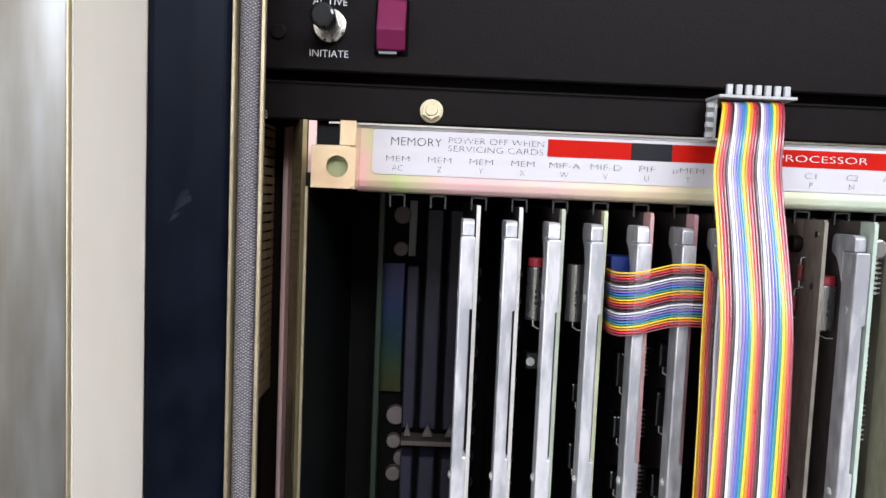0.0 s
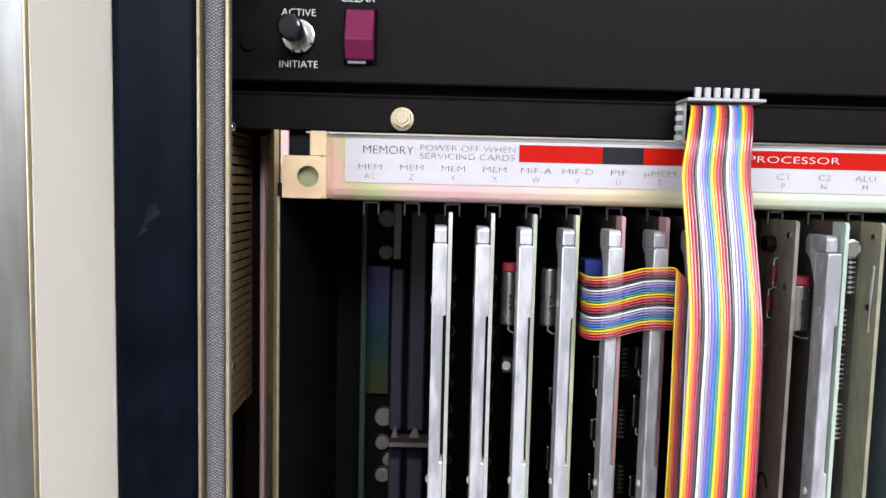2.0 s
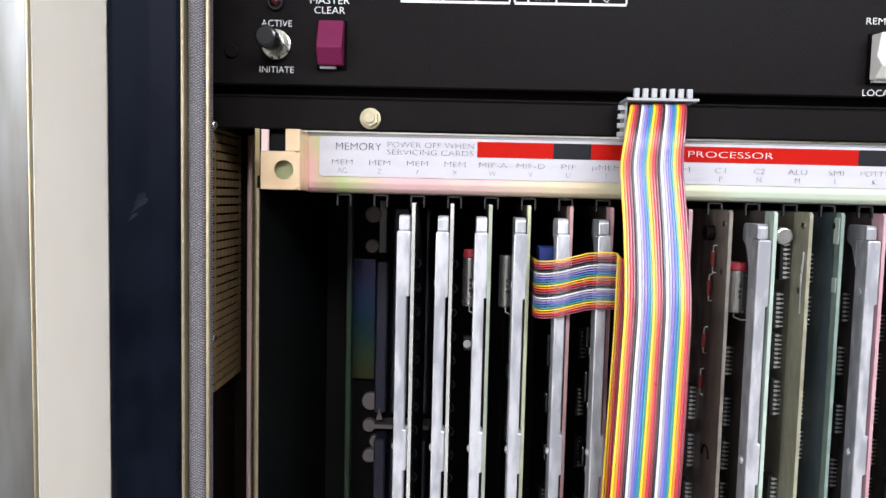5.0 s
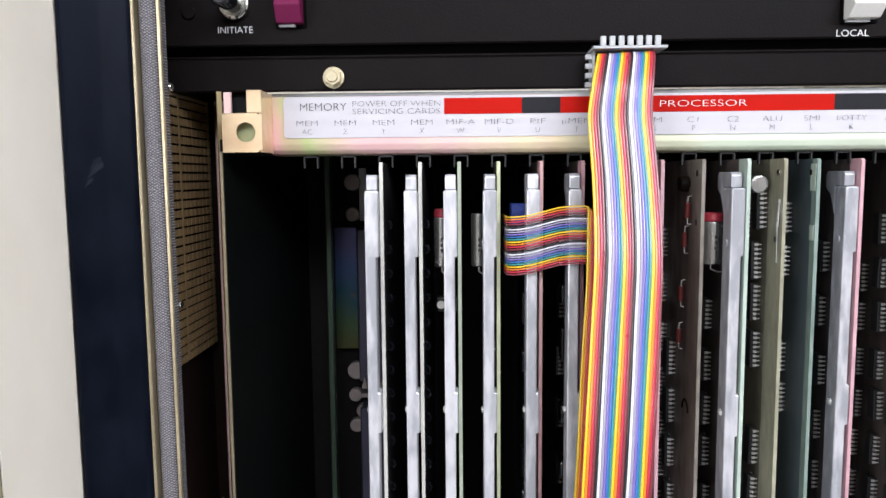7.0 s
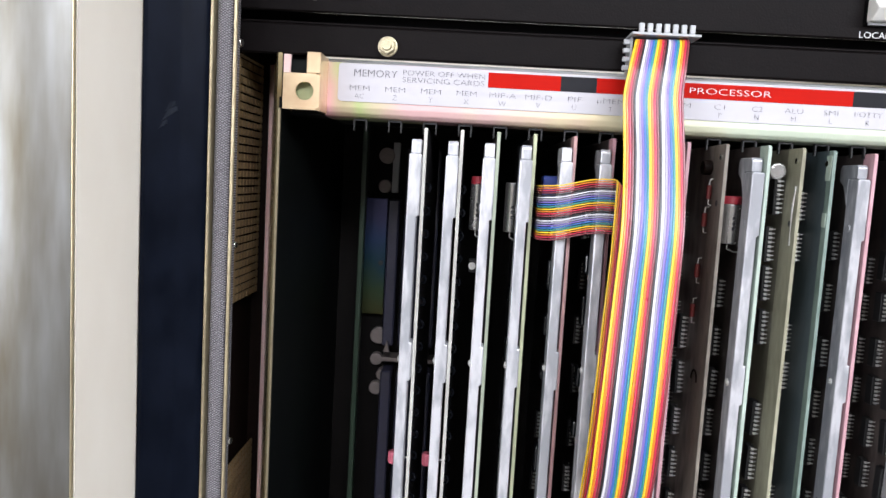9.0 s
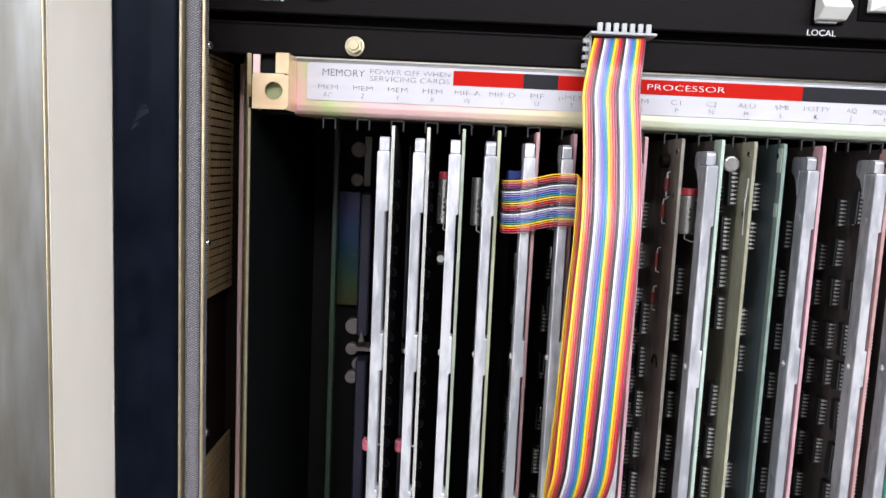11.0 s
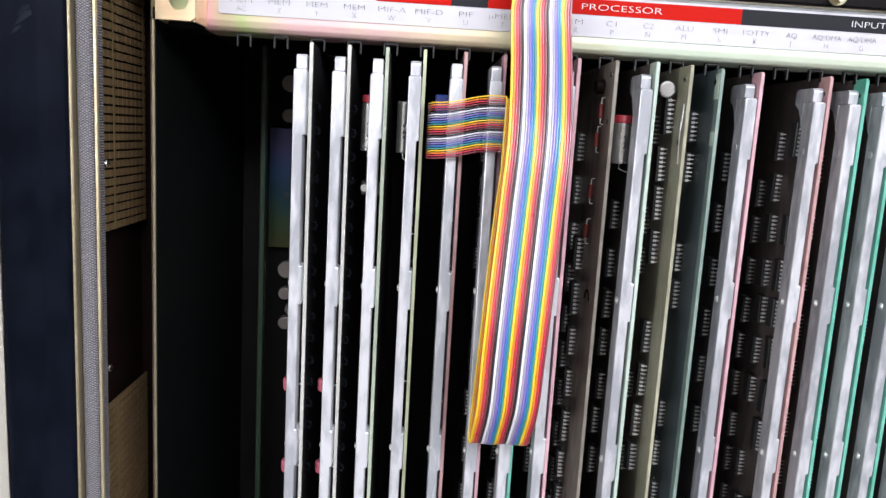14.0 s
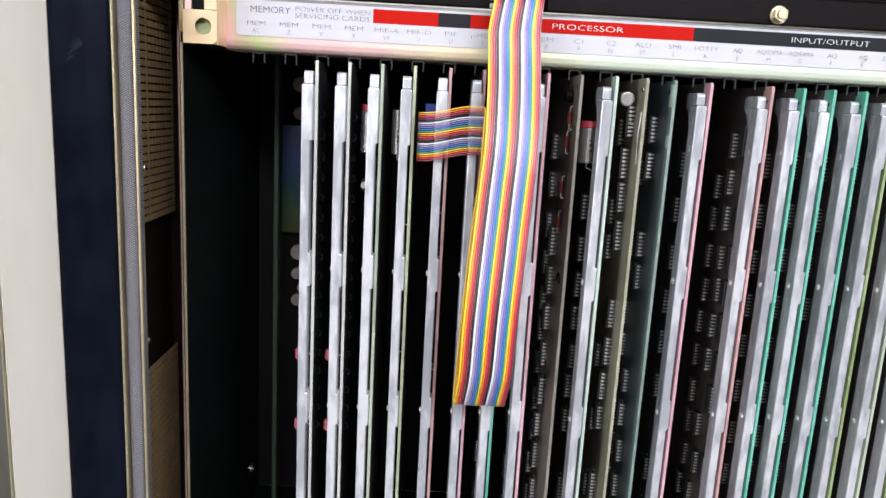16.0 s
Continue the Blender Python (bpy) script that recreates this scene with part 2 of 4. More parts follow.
# Depth of the bare margin, where the unshaded board colour shows.
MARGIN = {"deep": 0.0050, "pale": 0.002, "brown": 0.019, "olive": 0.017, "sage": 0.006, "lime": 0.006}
WIRE = {n: mat("wire_" + n, tuple(v * 0.95 + 0.008 for v in c) if n != "black" else c, 0.31, 0, tuple(v * 0.86 for v in c), 500, 0.4, 0.03, gloss=0.5, coat=0.42) for n, c in (
    ("yellow", (0.84, 0.56, 0.02)), ("orange", (0.74, 0.22, 0.02)), ("red", (0.54, 0.022, 0.060)), ("brown", (0.20, 0.030, 0.040)),
    ("black", (0.014, 0.013, 0.016)), ("white", (0.76, 0.75, 0.80)), ("grey", (0.34, 0.32, 0.42)), ("violet", (0.21, 0.15, 0.46)),
    ("blue", (0.045, 0.16, 0.46)), ("green", (0.035, 0.26, 0.24)))}

# ---- building helpers ----
WHERE = {}


def thing(name, at, label, category, group="", kind=""):
    ob = new(name)
    ob.location = at
    ob.empty_display_size = 0.01
    WHERE[ob] = Vector(at)
    return tagged(ob, label, category, group, kind)


def mesh_of(name, bm, material):
    bmesh.ops.recalc_face_normals(bm, faces=bm.faces)
    me = bpy.data.meshes.new(name)
    bm.to_mesh(me)
    bm.free()
    me.materials.append(material)
    return me


def place(name, me, parent, at=(0, 0, 0), label=""):
    """A part made of the mesh me, whose own zero lies at the world place at."""
    ob = new(name, me)
    ob.parent = parent
    ob.location = Vector(at) - WHERE[parent]
    WHERE[ob] = Vector(at)
    return tagged(ob, label)


def part(name, bm, material, parent, label="", at=(0, 0, 0), smooth=False):
    me = mesh_of(name, bm, material)
    if smooth:
        me.shade_smooth()
    return place(name, me, parent, at, label)


def box(x0, x1, y0, y1, z0, z1, bevel=0.0, bm=None, seg=1):
    tmp = bmesh.new()
    bmesh.ops.create_cube(tmp, size=1, matrix=Matrix.LocRotScale(((x0 + x1) / 2, (y0 + y1) / 2, (z0 + z1) / 2), None, (x1 - x0, y1 - y0, z1 - z0)))
    if bevel:
        bmesh.ops.bevel(tmp, geom=list(tmp.edges), offset=bevel, segments=seg, affect="EDGES", profile=0.5)
    if bm is None:
        return tmp
    me = bpy.data.meshes.new("tmp")
    tmp.to_mesh(me)
    tmp.free()
    bm.from_mesh(me)
    bpy.data.meshes.remove(me)
    return bm


def rod(a, b, r, sides=16, bm=None, r2=None, bevel=0.0):
    """A round bar from a to b."""
    a, b = Vector(a), Vector(b)
    tmp = bmesh.new()
    m = Matrix.Translation((a + b) / 2) @ (b - a).to_track_quat("Z", "Y").to_matrix().to_4x4()
    bmesh.ops.create_cone(tmp, cap_ends=True, segments=sides, radius1=r, radius2=r if r2 is None else r2, depth=(b - a).length, matrix=m)
    if bevel:
        rims = [e for e in tmp.edges if any(len(f.verts) > 4 for f in e.link_faces)]
        bmesh.ops.bevel(tmp, geom=rims, offset=bevel, segments=2, affect="EDGES", profile=0.5)
    if bm is None:
        return tmp
    me = bpy.data.meshes.new("tmp")
    tmp.to_mesh(me)
    tmp.free()
    bm.from_mesh(me)
    bpy.data.meshes.remove(me)
    return bm


def prism(points, axis, lo, hi, bevel=0.0, seg=1):
    """A polygon drawn across one axis (x: y,z; y: x,z; z: x,y) and drawn out along it."""
    bm = bmesh.new()

    def at(p, v):
        return {"x": (v, p[0], p[1]), "y": (p[0], v, p[1]), "z": (p[0], p[1], v)}[axis]
    f = bm.faces.new([bm.verts.new(at(p, lo)) for p in points])
    out = bmesh.ops.extrude_face_region(bm, geom=[f])
    d = {"x": (hi - lo, 0, 0), "y": (0, hi - lo, 0), "z": (0, 0, hi - lo)}[axis]
    bmesh.ops.translate(bm, vec=d, verts=[v for v in out["geom"] if isinstance(v, bmesh.types.BMVert)])
    bmesh.ops.recalc_face_normals(bm, faces=bm.faces)
    if bevel:
        bmesh.ops.bevel(bm, geom=list(bm.edges), offset=bevel, segments=seg, affect="EDGES", profile=0.5)
    return bm


def tube(points, r, sides=8, bm=None, across=None, flat=1.0):
    """A bent wire through the points; across: the way its broad side lies, where it is flattened."""
    bm = bm or bmesh.new()
    pts = [Vector(p) for p in points]
    rings, side = [], None
    for i, p in enumerate(pts):
        way = (pts[min(i + 1, len(pts) - 1)] - pts[max(i - 1, 0)]).normalized()
        if side is None:
            side = Vector(across) if across else way.orthogonal().normalized()
        side = (side - way * side.dot(way)).normalized()
        up = way.cross(side)
        rings.append([bm.verts.new(p + r * (math.cos(a) * side + flat * math.sin(a) * up)) for a in [2 * math.pi * k / sides for k in range(sides)]])
    for a, b in zip(rings, rings[1:]):
        for k in range(sides):
            bm.faces.new((a[k], a[(k + 1) % sides], b[(k + 1) % sides], b[k]))
    bm.faces.new(rings[0])
    bm.faces.new(rings[-1])
    return bm


def lettering(text, x, y, z, height, material, parent, width=None, align="CENTER", name="lettering", thin=0.00005):
    """Flat letters facing the aisle; x, z: middle (or left end) and foot; height of the capitals."""
    cu = bpy.data.curves.new("tmp_text", "FONT")
    cu.body, cu.size, cu.align_x = text, height / 0.70, align
    cu.extrude, cu.resolution_u, cu.offset = 0.00005, 3, -thin
    tmp = bpy.data.objects.new("tmp_text", cu)
    scene.collection.objects.link(tmp)
    bpy.context.view_layer.update()
    me = bpy.data.meshes.new_from_object(tmp.evaluated_get(bpy.context.evaluated_depsgraph_get()))
    bpy.data.objects.remove(tmp)
    bpy.data.curves.remove(cu)
    xs = [v.co.x for v in me.vertices]
    k = width / (max(xs) - min(xs)) if width else 1.0
    for v in me.vertices:
        v.co = (v.co.x * k, -v.co.z, v.co.y)
    me.materials.clear()
    me.materials.append(material)
    return place(name, me, parent, (x, y, z))


# ---- the room ----
def slab(name, dims, material, label, category):
    ob = new(name, mesh_of(name, box(*dims), material))
    return tagged(ob, label, category, kind="structure")


slab("floor", (-3.1, 3.6, -3.1, 2.0, -0.1, 0.0), FLOORM, "dull grey machine room floor", "floor")
slab("ceiling", (-3.1, 3.6, -3.1, 2.0, 2.75, 2.85), CEILM, "plain white ceiling", "ceiling")
slab("wall_west", (-3.2, -3.1, -3.1, 2.0, 0, 2.75), WALLP, "plain off-white wall", "wall")
slab("wall_east", (3.6, 3.7, -3.1, 2.0, 0, 2.75), WALLP, "plain off-white wall", "wall")
slab("wall_south", (-3.1, 3.6, -3.2, -3.1, 0, 2.75), WALLP, "plain off-white wall", "wall")
slab("wall_north", (-3.1, 3.6, 2.0, 2.1, 0, 2.75), WALLP, "plain off-white wall", "wall")

# ---- the cabinet and its front edge ----
cabinet = thing("equipment_cabinet", (0.16, 0.6, 0.0), "cream and navy steel equipment cabinet standing open at the front", "cabinet")
TOP = 1.62
prof = [(-0.1127, 0.2404)] + [(-0.1370 + 0.0580 * math.sin(radians(a)), 0.2928 - 0.0580 * math.cos(radians(a))) for a in range(24, -65, -4)] + [(-0.203, 0.262), (-0.1135, 0.262)]
trim = part("edge_trim", prism(prof, "z", 0.05, TOP), BRUSHED, cabinet, "brushed aluminium edge moulding", smooth=True)
trim.data.set_sharp_from_angle(angle=radians(30))
part("side_panel", prism([(-0.1120, 0.2420), (-0.1112, 0.2416), (-0.1085, 0.2930), (-0.1125, 0.2930)], "z", 0.05, TOP), CREAM, cabinet, "cream enamelled return panel")
part("edge_bead", box(-0.1124, -0.1117, 0.2394, 0.2415, 0.05, TOP, 0.0005), GOLD, cabinet, "thin brass-coloured edge")
part("inner_panel", prism([(-0.1085, 0.2935), (-0.1060, 0.2925), (-0.090, 0.2955), (-0.0800, 0.2990), (-0.0780, 0.3010), (-0.0778, 0.320), (-0.1085, 0.320)], "z", 0.05, TOP, 0.0006), NAVY, cabinet,
     "smooth dark navy enamelled door post")
for x, z, w, h in ((-0.0985, 0.9910, 0.0075, 0.0022), (-0.0970, 0.9955, 0.0050, 0.0018), (-0.1000, 0.9870, 0.0045, 0.0014)):
    rub = part("scuff", prism([(x, z), (x + w, z + w * 0.75), (x + w * 0.95, z + w * 0.75 + h), (x + w * 0.45, z + w * 0.36 + h * 1.6)], "y", 0, 0.0002), SCUFF, cabinet, "pale rubbed streak")
    for v in rub.data.vertices:
        v.co.y += 0.2925 + (v.co.x + 0.1060) * 0.1875 - 0.0003
part("gasket_strip", box(-0.0774, -0.0759, 0.2985, 0.3060, 0.05, TOP, 0.0004), GOLD, cabinet, "gold-plated retaining strip")
part("gasket_strip", box(-0.0658, -0.0642, 0.2985, 0.3006, 0.05, TOP, 0.0003), GOLD, cabinet, "gold-plated retaining strip")
arc = [(-0.07095 - 0.0047 * math.cos(math.pi * k / 14), 0.3045 - 0.0050 * math.sin(math.pi * k / 14)) for k in range(15)]
part("gasket", prism(arc + [(-0.0663, 0.310), (-0.0756, 0.310)], "z", 0.05, TOP), KNIT, cabinet, "knitted grey metal-mesh gasket", smooth=False)
# Walls and jamb of the recess, with its shade painted into them.
part("recess_wall", box(-0.0930, -0.0900, 0.3205, 0.4300, 0.05, TOP), VOID, cabinet, "inner wall toned dark brown for shade")
part("recess_wall", box(-0.0900, -0.0560, 0.4200, 0.4230, 0.05, TOP), VOID, cabinet, "inner wall toned dark brown for shade")
part("jamb", box(-0.0900, -0.0720, 0.3135, 0.3205, 0.05, TOP, 0.0006), VOID, cabinet, "steel jamb behind the gasket, toned dark for shade")
outer = [(-0.0579, 0.3510), (-0.0603, 0.3570), (-0.0630, 0.3650), (-0.0660, 0.3750), (-0.0692, 0.3850), (-0.0716, 0.3930), (-0.0745, 0.4010), (-0.0772, 0.4090), (-0.0792, 0.4150)]
inner = [(x + 0.0019, y + 0.0020) for x, y in outer]
for name, i, j, m, words in (("corner_post", 0, 5, OLIVEPOST, "olive-gold plated return of the flange"), ("corner_post", 4, 7, PINKPOST, "pinkish chromate-plated curved flange")):
    post = part(name, prism(outer[i:j] + inner[i:j][::-1], "z", 0.05, 1.0360), m, cabinet, words, smooth=True)
    post.data.set_sharp_from_angle(angle=radians(35))
part("post_bead", rod((-0.0742, 0.4040, 0.05), (-0.0742, 0.4040, 1.0360), 0.0033, 20), PINKPOST, cabinet, "rounded pinkish chromate-plated bead", smooth=True)


def screen(z0, z1):
    bm = bmesh.new()
    y0, y1, pitch = 0.3210, 0.4110, 0.0050
    z = z0
    while z < z1:
        y = y0
        while y < y1:
            box(-0.0848, -0.0836, y, min(y + 0.0050, y1), z, min(z + 0.0037, z1), 0, bm)
            y += 0.0062
        box(-0.0848, -0.0838, y0, y1, z + 0.0014, min(z + 0.0021, z1), 0, bm)
        k = 0
        while y0 + 0.0440 * k < y1 + 0.002 and z + pitch < z1:
            box(-0.0845, -0.0839, y0 + 0.0440 * k, y0 + 0.0440 * k + 0.0014, z + 0.0037, z + pitch, 0, bm)
            k += 1
        z += pitch
    return bm


part("side_screen", screen(0.8900, 1.0355), SCREEN, cabinet, "slotted brown ventilation screen")
part("side_screen", screen(0.6200, 0.7900), SCREEN, cabinet, "slotted brown ventilation screen")
for z in (1.034, 0.930, 0.8235, 0.700):
    part("screw", rod((-0.0722, 0.3175, z), (-0.0672, 0.3165, z), 0.0028, 12, None, 0.0018, 0.0004), STEEL, cabinet, "bright steel screw head")
part("shell", box(-0.203, -0.198, 0.262, 0.95, 0.05, TOP), CREAM, cabinet, "cream side sheet")
part("shell", box(0.520, 0.525, 0.262, 0.95, 0.05, TOP), CREAM, cabinet, "cream side sheet")
part("shell", box(-0.203, 0.525, 0.262, 0.95, TOP, TOP + 0.02), CREAM, cabinet, "cream top sheet")
part("shell", box(-0.198, 0.520, 0.945, 0.95, 0.05, TOP), CREAM, cabinet, "cream back sheet")
part("plinth", box(-0.19, 0.51, 0.30, 0.93, 0.0, 0.05), GAP, cabinet, "black plinth")
part("door_post", box(0.470, 0.520, 0.300, 0.330, 0.05, TOP, 0.001), NAVY, cabinet, "dark navy post")

# ---- the card cage ----
PITCH, FIRST = 0.0204, -0.0128


def slot(k):
    return FIRST + PITCH * k


cage = thing("card_cage", (0.2, 0.45, 0.6), "chromate-plated steel card cage with a dark interior", "card cage")
part("side_plate", box(-0.0546, -0.0530, 0.3435, 0.5600, 0.58, 1.0108), CAGEWALL, cage, "steel side plate toned near black for shade")
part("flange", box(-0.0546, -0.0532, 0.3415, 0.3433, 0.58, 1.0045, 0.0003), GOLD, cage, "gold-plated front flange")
part("side_plate", box(0.4560, 0.4590, 0.3435, 0.5600, 0.58, 1.0108), CAGEWALL, cage, "steel side plate toned near black for shade")
part("bottom_plate", box(-0.0529, 0.4560, 0.3435, 0.5398, 0.592, 0.600), CAGEWALL, cage, "steel bottom plate toned near black for shade")
part("top_plate", box(-0.0535, 0.4590, 0.3852, 0.5600, 1.0110, 1.0140), CAGEWALL, cage, "steel top plate toned near black for shade")
part("backplane", box(-0.0529, 0.4560, 0.5400, 0.5440, 0.600, 1.0108), BACK, cage, "backplane with connectors, toned near black for shade")
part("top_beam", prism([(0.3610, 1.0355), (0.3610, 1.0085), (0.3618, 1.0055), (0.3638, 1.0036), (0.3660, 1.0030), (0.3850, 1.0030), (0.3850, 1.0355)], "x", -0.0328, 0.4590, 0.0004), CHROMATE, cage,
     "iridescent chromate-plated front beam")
part("beam_end", box(-0.0530, -0.0330, 0.3620, 0.3850, 1.0032, 1.0355), CAGEWALL, cage, "end of the beam, toned near black for shade")
part("beam_lip", rod((-0.0328, 0.3612, 1.0345), (0.459, 0.3612, 1.0345), 0.0009, 8), NYLON, cage, "rolled edge of the beam", smooth=True)
# bracket at the corner, with a slot and a round hole


def bracket():
    bm = bmesh.new()
    x0, x1, z0, z1, y = -0.0515, -0.0313, 1.0040, 1.0235, 0.3385
    outer, inner = [], []
    for k in range(24):
        a = 2 * math.pi * k / 24
        c, s = math.cos(a), math.sin(a)
        cx, cz = -0.0396, 1.0140
        f = min([(x1 - cx) / c if c > 1e-6 else 9, (x0 - cx) / c if c < -1e-6 else 9, (z1 - cz) / s if s > 1e-6 else 9, (z0 - cz) / s if s < -1e-6 else 9])
        outer.append(bm.verts.new((cx + f * c, y, cz + f * s)))
        inner.append(bm.verts.new((cx + 0.0050 * c, y, cz + 0.0050 * s)))
    for k in range(24):
        bm.faces.new((outer[k], outer[(k + 1) % 24], inner[(k + 1) % 24], inner[k]))
    out = bmesh.ops.extrude_face_region(bm, geom=list(bm.faces))
    bmesh.ops.translate(bm, vec=(0, 0.0016, 0), verts=[v for v in out["geom"] if isinstance(v, bmesh.types.BMVert)])
    box(-0.0388, -0.0313, 0.3383, 0.3400, 1.0236, 1.0350, 0.0003, bm)
    box(-0.0515, -0.0500, 0.3387, 0.3540, 1.0040, 1.0235, 0, bm)
    box(-0.0330, -0.0314, 0.3402, 0.3608, 1.0040, 1.0350, 0, bm)
    return bm


part("corner_bracket", bracket(), BRACKET, cage, "gold-plated bracket with a round hole")
part("bracket_back", box(-0.0498, -0.0344, 0.3440, 0.3455, 1.0045, 1.0230), GREENGOLD, cage, "greenish plated sheet behind the bracket")
part("bracket_flange", box(-0.0560, -0.0522, 0.3560, 0.3580, 1.0045, 1.0360), PINKPOST, cage, "pinkish plated flange")
clip = bmesh.new()
box(-0.0040, -0.0032, 0.3665, 0.3690, 0.9960, 1.0028, 0, clip)
box(0.0032, 0.0040, 0.3665, 0.3690, 0.9960, 1.0028, 0, clip)
box(-0.0040, 0.0040, 0.3665, 0.3690, 1.0018, 1.0028, 0, clip)
clip_mesh = mesh_of("guide_clip", clip, GUIDE)
for k in range(23):
    place("guide_clip", clip_mesh, cage, (slot(k), 0, 0))
# things on the backplane seen through the empty places
part("guide_rail", box(-0.0310, -0.0270, 0.4980, 0.5060, 0.600, 1.0110, 0.0005), GREENRAIL, cage, "dark green vertical rail")
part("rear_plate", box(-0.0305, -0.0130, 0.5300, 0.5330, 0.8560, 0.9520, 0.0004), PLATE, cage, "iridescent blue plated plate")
part("plate_screw", rod((-0.0165, 0.5300, 0.8990), (-0.0165, 0.5280, 0.8990), 0.0020, 12), INK, cage)
for x, z, r in ((-0.016, 0.987, 0.0065), (-0.0165, 0.962, 0.0055), (-0.0160, 0.837, 0.0070), (-0.0170, 0.817, 0.0052), (-0.0165, 0.792, 0.0055), (-0.0110, 0.804, 0.0055)):
    part("disc", rod((x, 0.5400, z), (x, 0.5330, z), r, 20, None, None, 0.0008), DISC, cage, "pale round standoff")
part("rear_bracket", box(-0.0110, -0.0055, 0.5340, 0.5380, 0.9570, 0.9980, 0.0004), NYLON, cage, "pale grey bracket on the backplane")
for x0, x1 in ((-0.0110, -0.0020), (0.0020, 0.0140), (0.0185, 0.0300)):
    for z0, z1 in ((0.8330, 0.9520 if x0 < -0.01 else 0.9930), (0.640, 0.8120)):
        part("edge_connector", box(x0, x1, 0.5160, 0.5395, z0, z1, 0.0012), CONNECT, cage, "dark blue edge connector")
    part("key_tab", prism([(x0 + 0.002, 0.8290), (x1 - 0.002, 0.8290), ((x0 + x1) / 2, 0.8380)], "y", 0.5120, 0.5158), DISC, cage)
part("cross_bar", box(-0.0110, 0.0320, 0.5200, 0.5390, 0.8190, 0.8225, 0.0004), DISC, cage)
part("wall_screw", rod((-0.0530, 0.5080, 0.6350), (-0.0495, 0.5080, 0.6350), 0.0045, 14, None, 0.0030, 0.0006), STEEL, cage, "bright screw head")

# ---- the printed strip on the beam ----
strip = thing("label_strip", (0.2, 0.3609, 1.012), "white slot label strip with red and black bands", "label")


def rounded(x0, x1, z0, z1, r):
    pts = []
    for cx, cz, a0 in ((x1 - r, z1 - r, 0), (x0 + r, z1 - r, 90), (x0 + r, z0 + r, 180), (x1 - r, z0 + r, 270)):
        pts += [(cx + r * math.cos(radians(a0 + 15 * i)), cz + r * math.sin(radians(a0 + 15 * i))) for i in range(7)]
    return pts


part("sheet", prism(rounded(-0.0255, 0.4500, 1.0120, 1.0335, 0.0022), "y", 0.3604, 0.36095), WHITE, strip)
B1, B2, B3, B4 = 0.0600, 0.1010, 0.1213, 0.2635
for name, x0, x1, m in (("red_band", B1, B2, RED), ("black_band", B2, B3, LBLACK), ("red_band", B3, B4, RED), ("black_band", B4, 0.4490, LBLACK)):
    part(name, box(x0, x1, 0.36015, 0.36035, 1.0238, 1.0322), m, strip)
Y = 0.3600
lettering("MEMORY", -0.0170, Y, 1.0262, 0.0041, INK, strip, 0.0245, "LEFT", thin=0.00012)
lettering("POWER OFF WHEN", 0.0110, Y, 1.0282, 0.0030, INK, strip, 0.0465, "LEFT", thin=0.00012)
lettering("SERVICING CARDS", 0.0110, Y, 1.0242, 0.0030, INK, strip, 0.0465, "LEFT", thin=0.00012)
lettering("PROCESSOR", 0.1725, 0.36005, 1.0264, 0.0034, WINK, strip, 0.0450, "LEFT", thin=0.00011)
lettering("INPUT/OUTPUT", 0.3260, 0.36005, 1.0264, 0.0034, WINK, strip, 0.0505, "LEFT", thin=0.00011)
NAMES = ["MEM", "MEM", "MEM", "MEM", "MIF-A", "MIF-D", "PIF", "\u00b5MEM", "", "EM", "C1", "C2", "ALU", "SMI", "I/OTTY", "AQ", "AQ/DMA", "AQ/DMA", "AQ", "AQ", "AQ/DMA"]
LETTERS = ["AC", "Z", "Y", "X", "W", "V", "U", "T", "", "R", "P", "N", "M", "L", "K", "J", "H", "G", "F", "E", "D"]
for k, (a, b) in enumerate(zip(NAMES, LETTERS)):
    if a:
        w = {"MEM": 0.0112, "MIF-A": 0.0150, "MIF-D": 0.0150, "PIF": 0.0078, "\u00b5MEM": 0.0152, "EM": 0.0075, "C1": 0.0056, "C2": 0.0058, "ALU": 0.0100, "SMI": 0.0078,
             "I/OTTY": 0.0150, "AQ": 0.0060, "AQ/DMA": 0.0165}[a]
        lettering(a, slot(k) - 0.0002, Y, 1.0183, 0.0029, INK, strip, w, thin=0.00012)
        lettering(b, slot(k) - 0.0002, Y, 1.0138, 0.0029, INK, strip, thin=0.00012)
for k in range(21, 23):
    for i in range(4):
        part("print_bar", box(slot(k) - 0.0050 + 0.0027 * i, slot(k) - 0.0032 + 0.0027 * i, 0.3600, 0.36025, 1.0188, 1.0196 if i % 2 else 1.0208), INK, strip)
    part("print_bar", box(slot(k) - 0.0008, slot(k) + 0.0008, 0.3600, 0.36025, 1.0144, 1.0158), INK, strip)

# ---- the control panel above ----
panel = thing("control_panel", (0.2, 0.36, 1.04), "black painted control panel with white lettering above the card cage", "control panel")
part("face_plate", box(-0.0895, 0.4690, 0.3500, 0.3530, 1.0585, 1.2600, 0.0008), BLACK, panel, "black textured face plate")
part("crease", box(-0.0895, 0.4690, 0.3594, 0.3602, 1.0362, 1.0600), GAP, panel, "dark folded crease")
HX0, HX1 = 0.1362, 0.1680
part("lower_lip", box(-0.0895, HX0, 0.3563, 0.3593, 1.0362, 1.0530, 0.0008), BLACK, panel, "black lower lip")
part("lower_lip", box(HX1, 0.4690, 0.3563, 0.3593, 1.0362, 1.0530, 0.0008), BLACK, panel, "black lower lip")
part("lip_return", box(-0.0895, HX0, 0.3565, 0.3593, 1.0531, 1.0545, 0.0004), BLACK, panel)
part("lip_return", box(HX1, 0.4690, 0.3565, 0.3593, 1.0531, 1.0545, 0.0004), BLACK, panel)


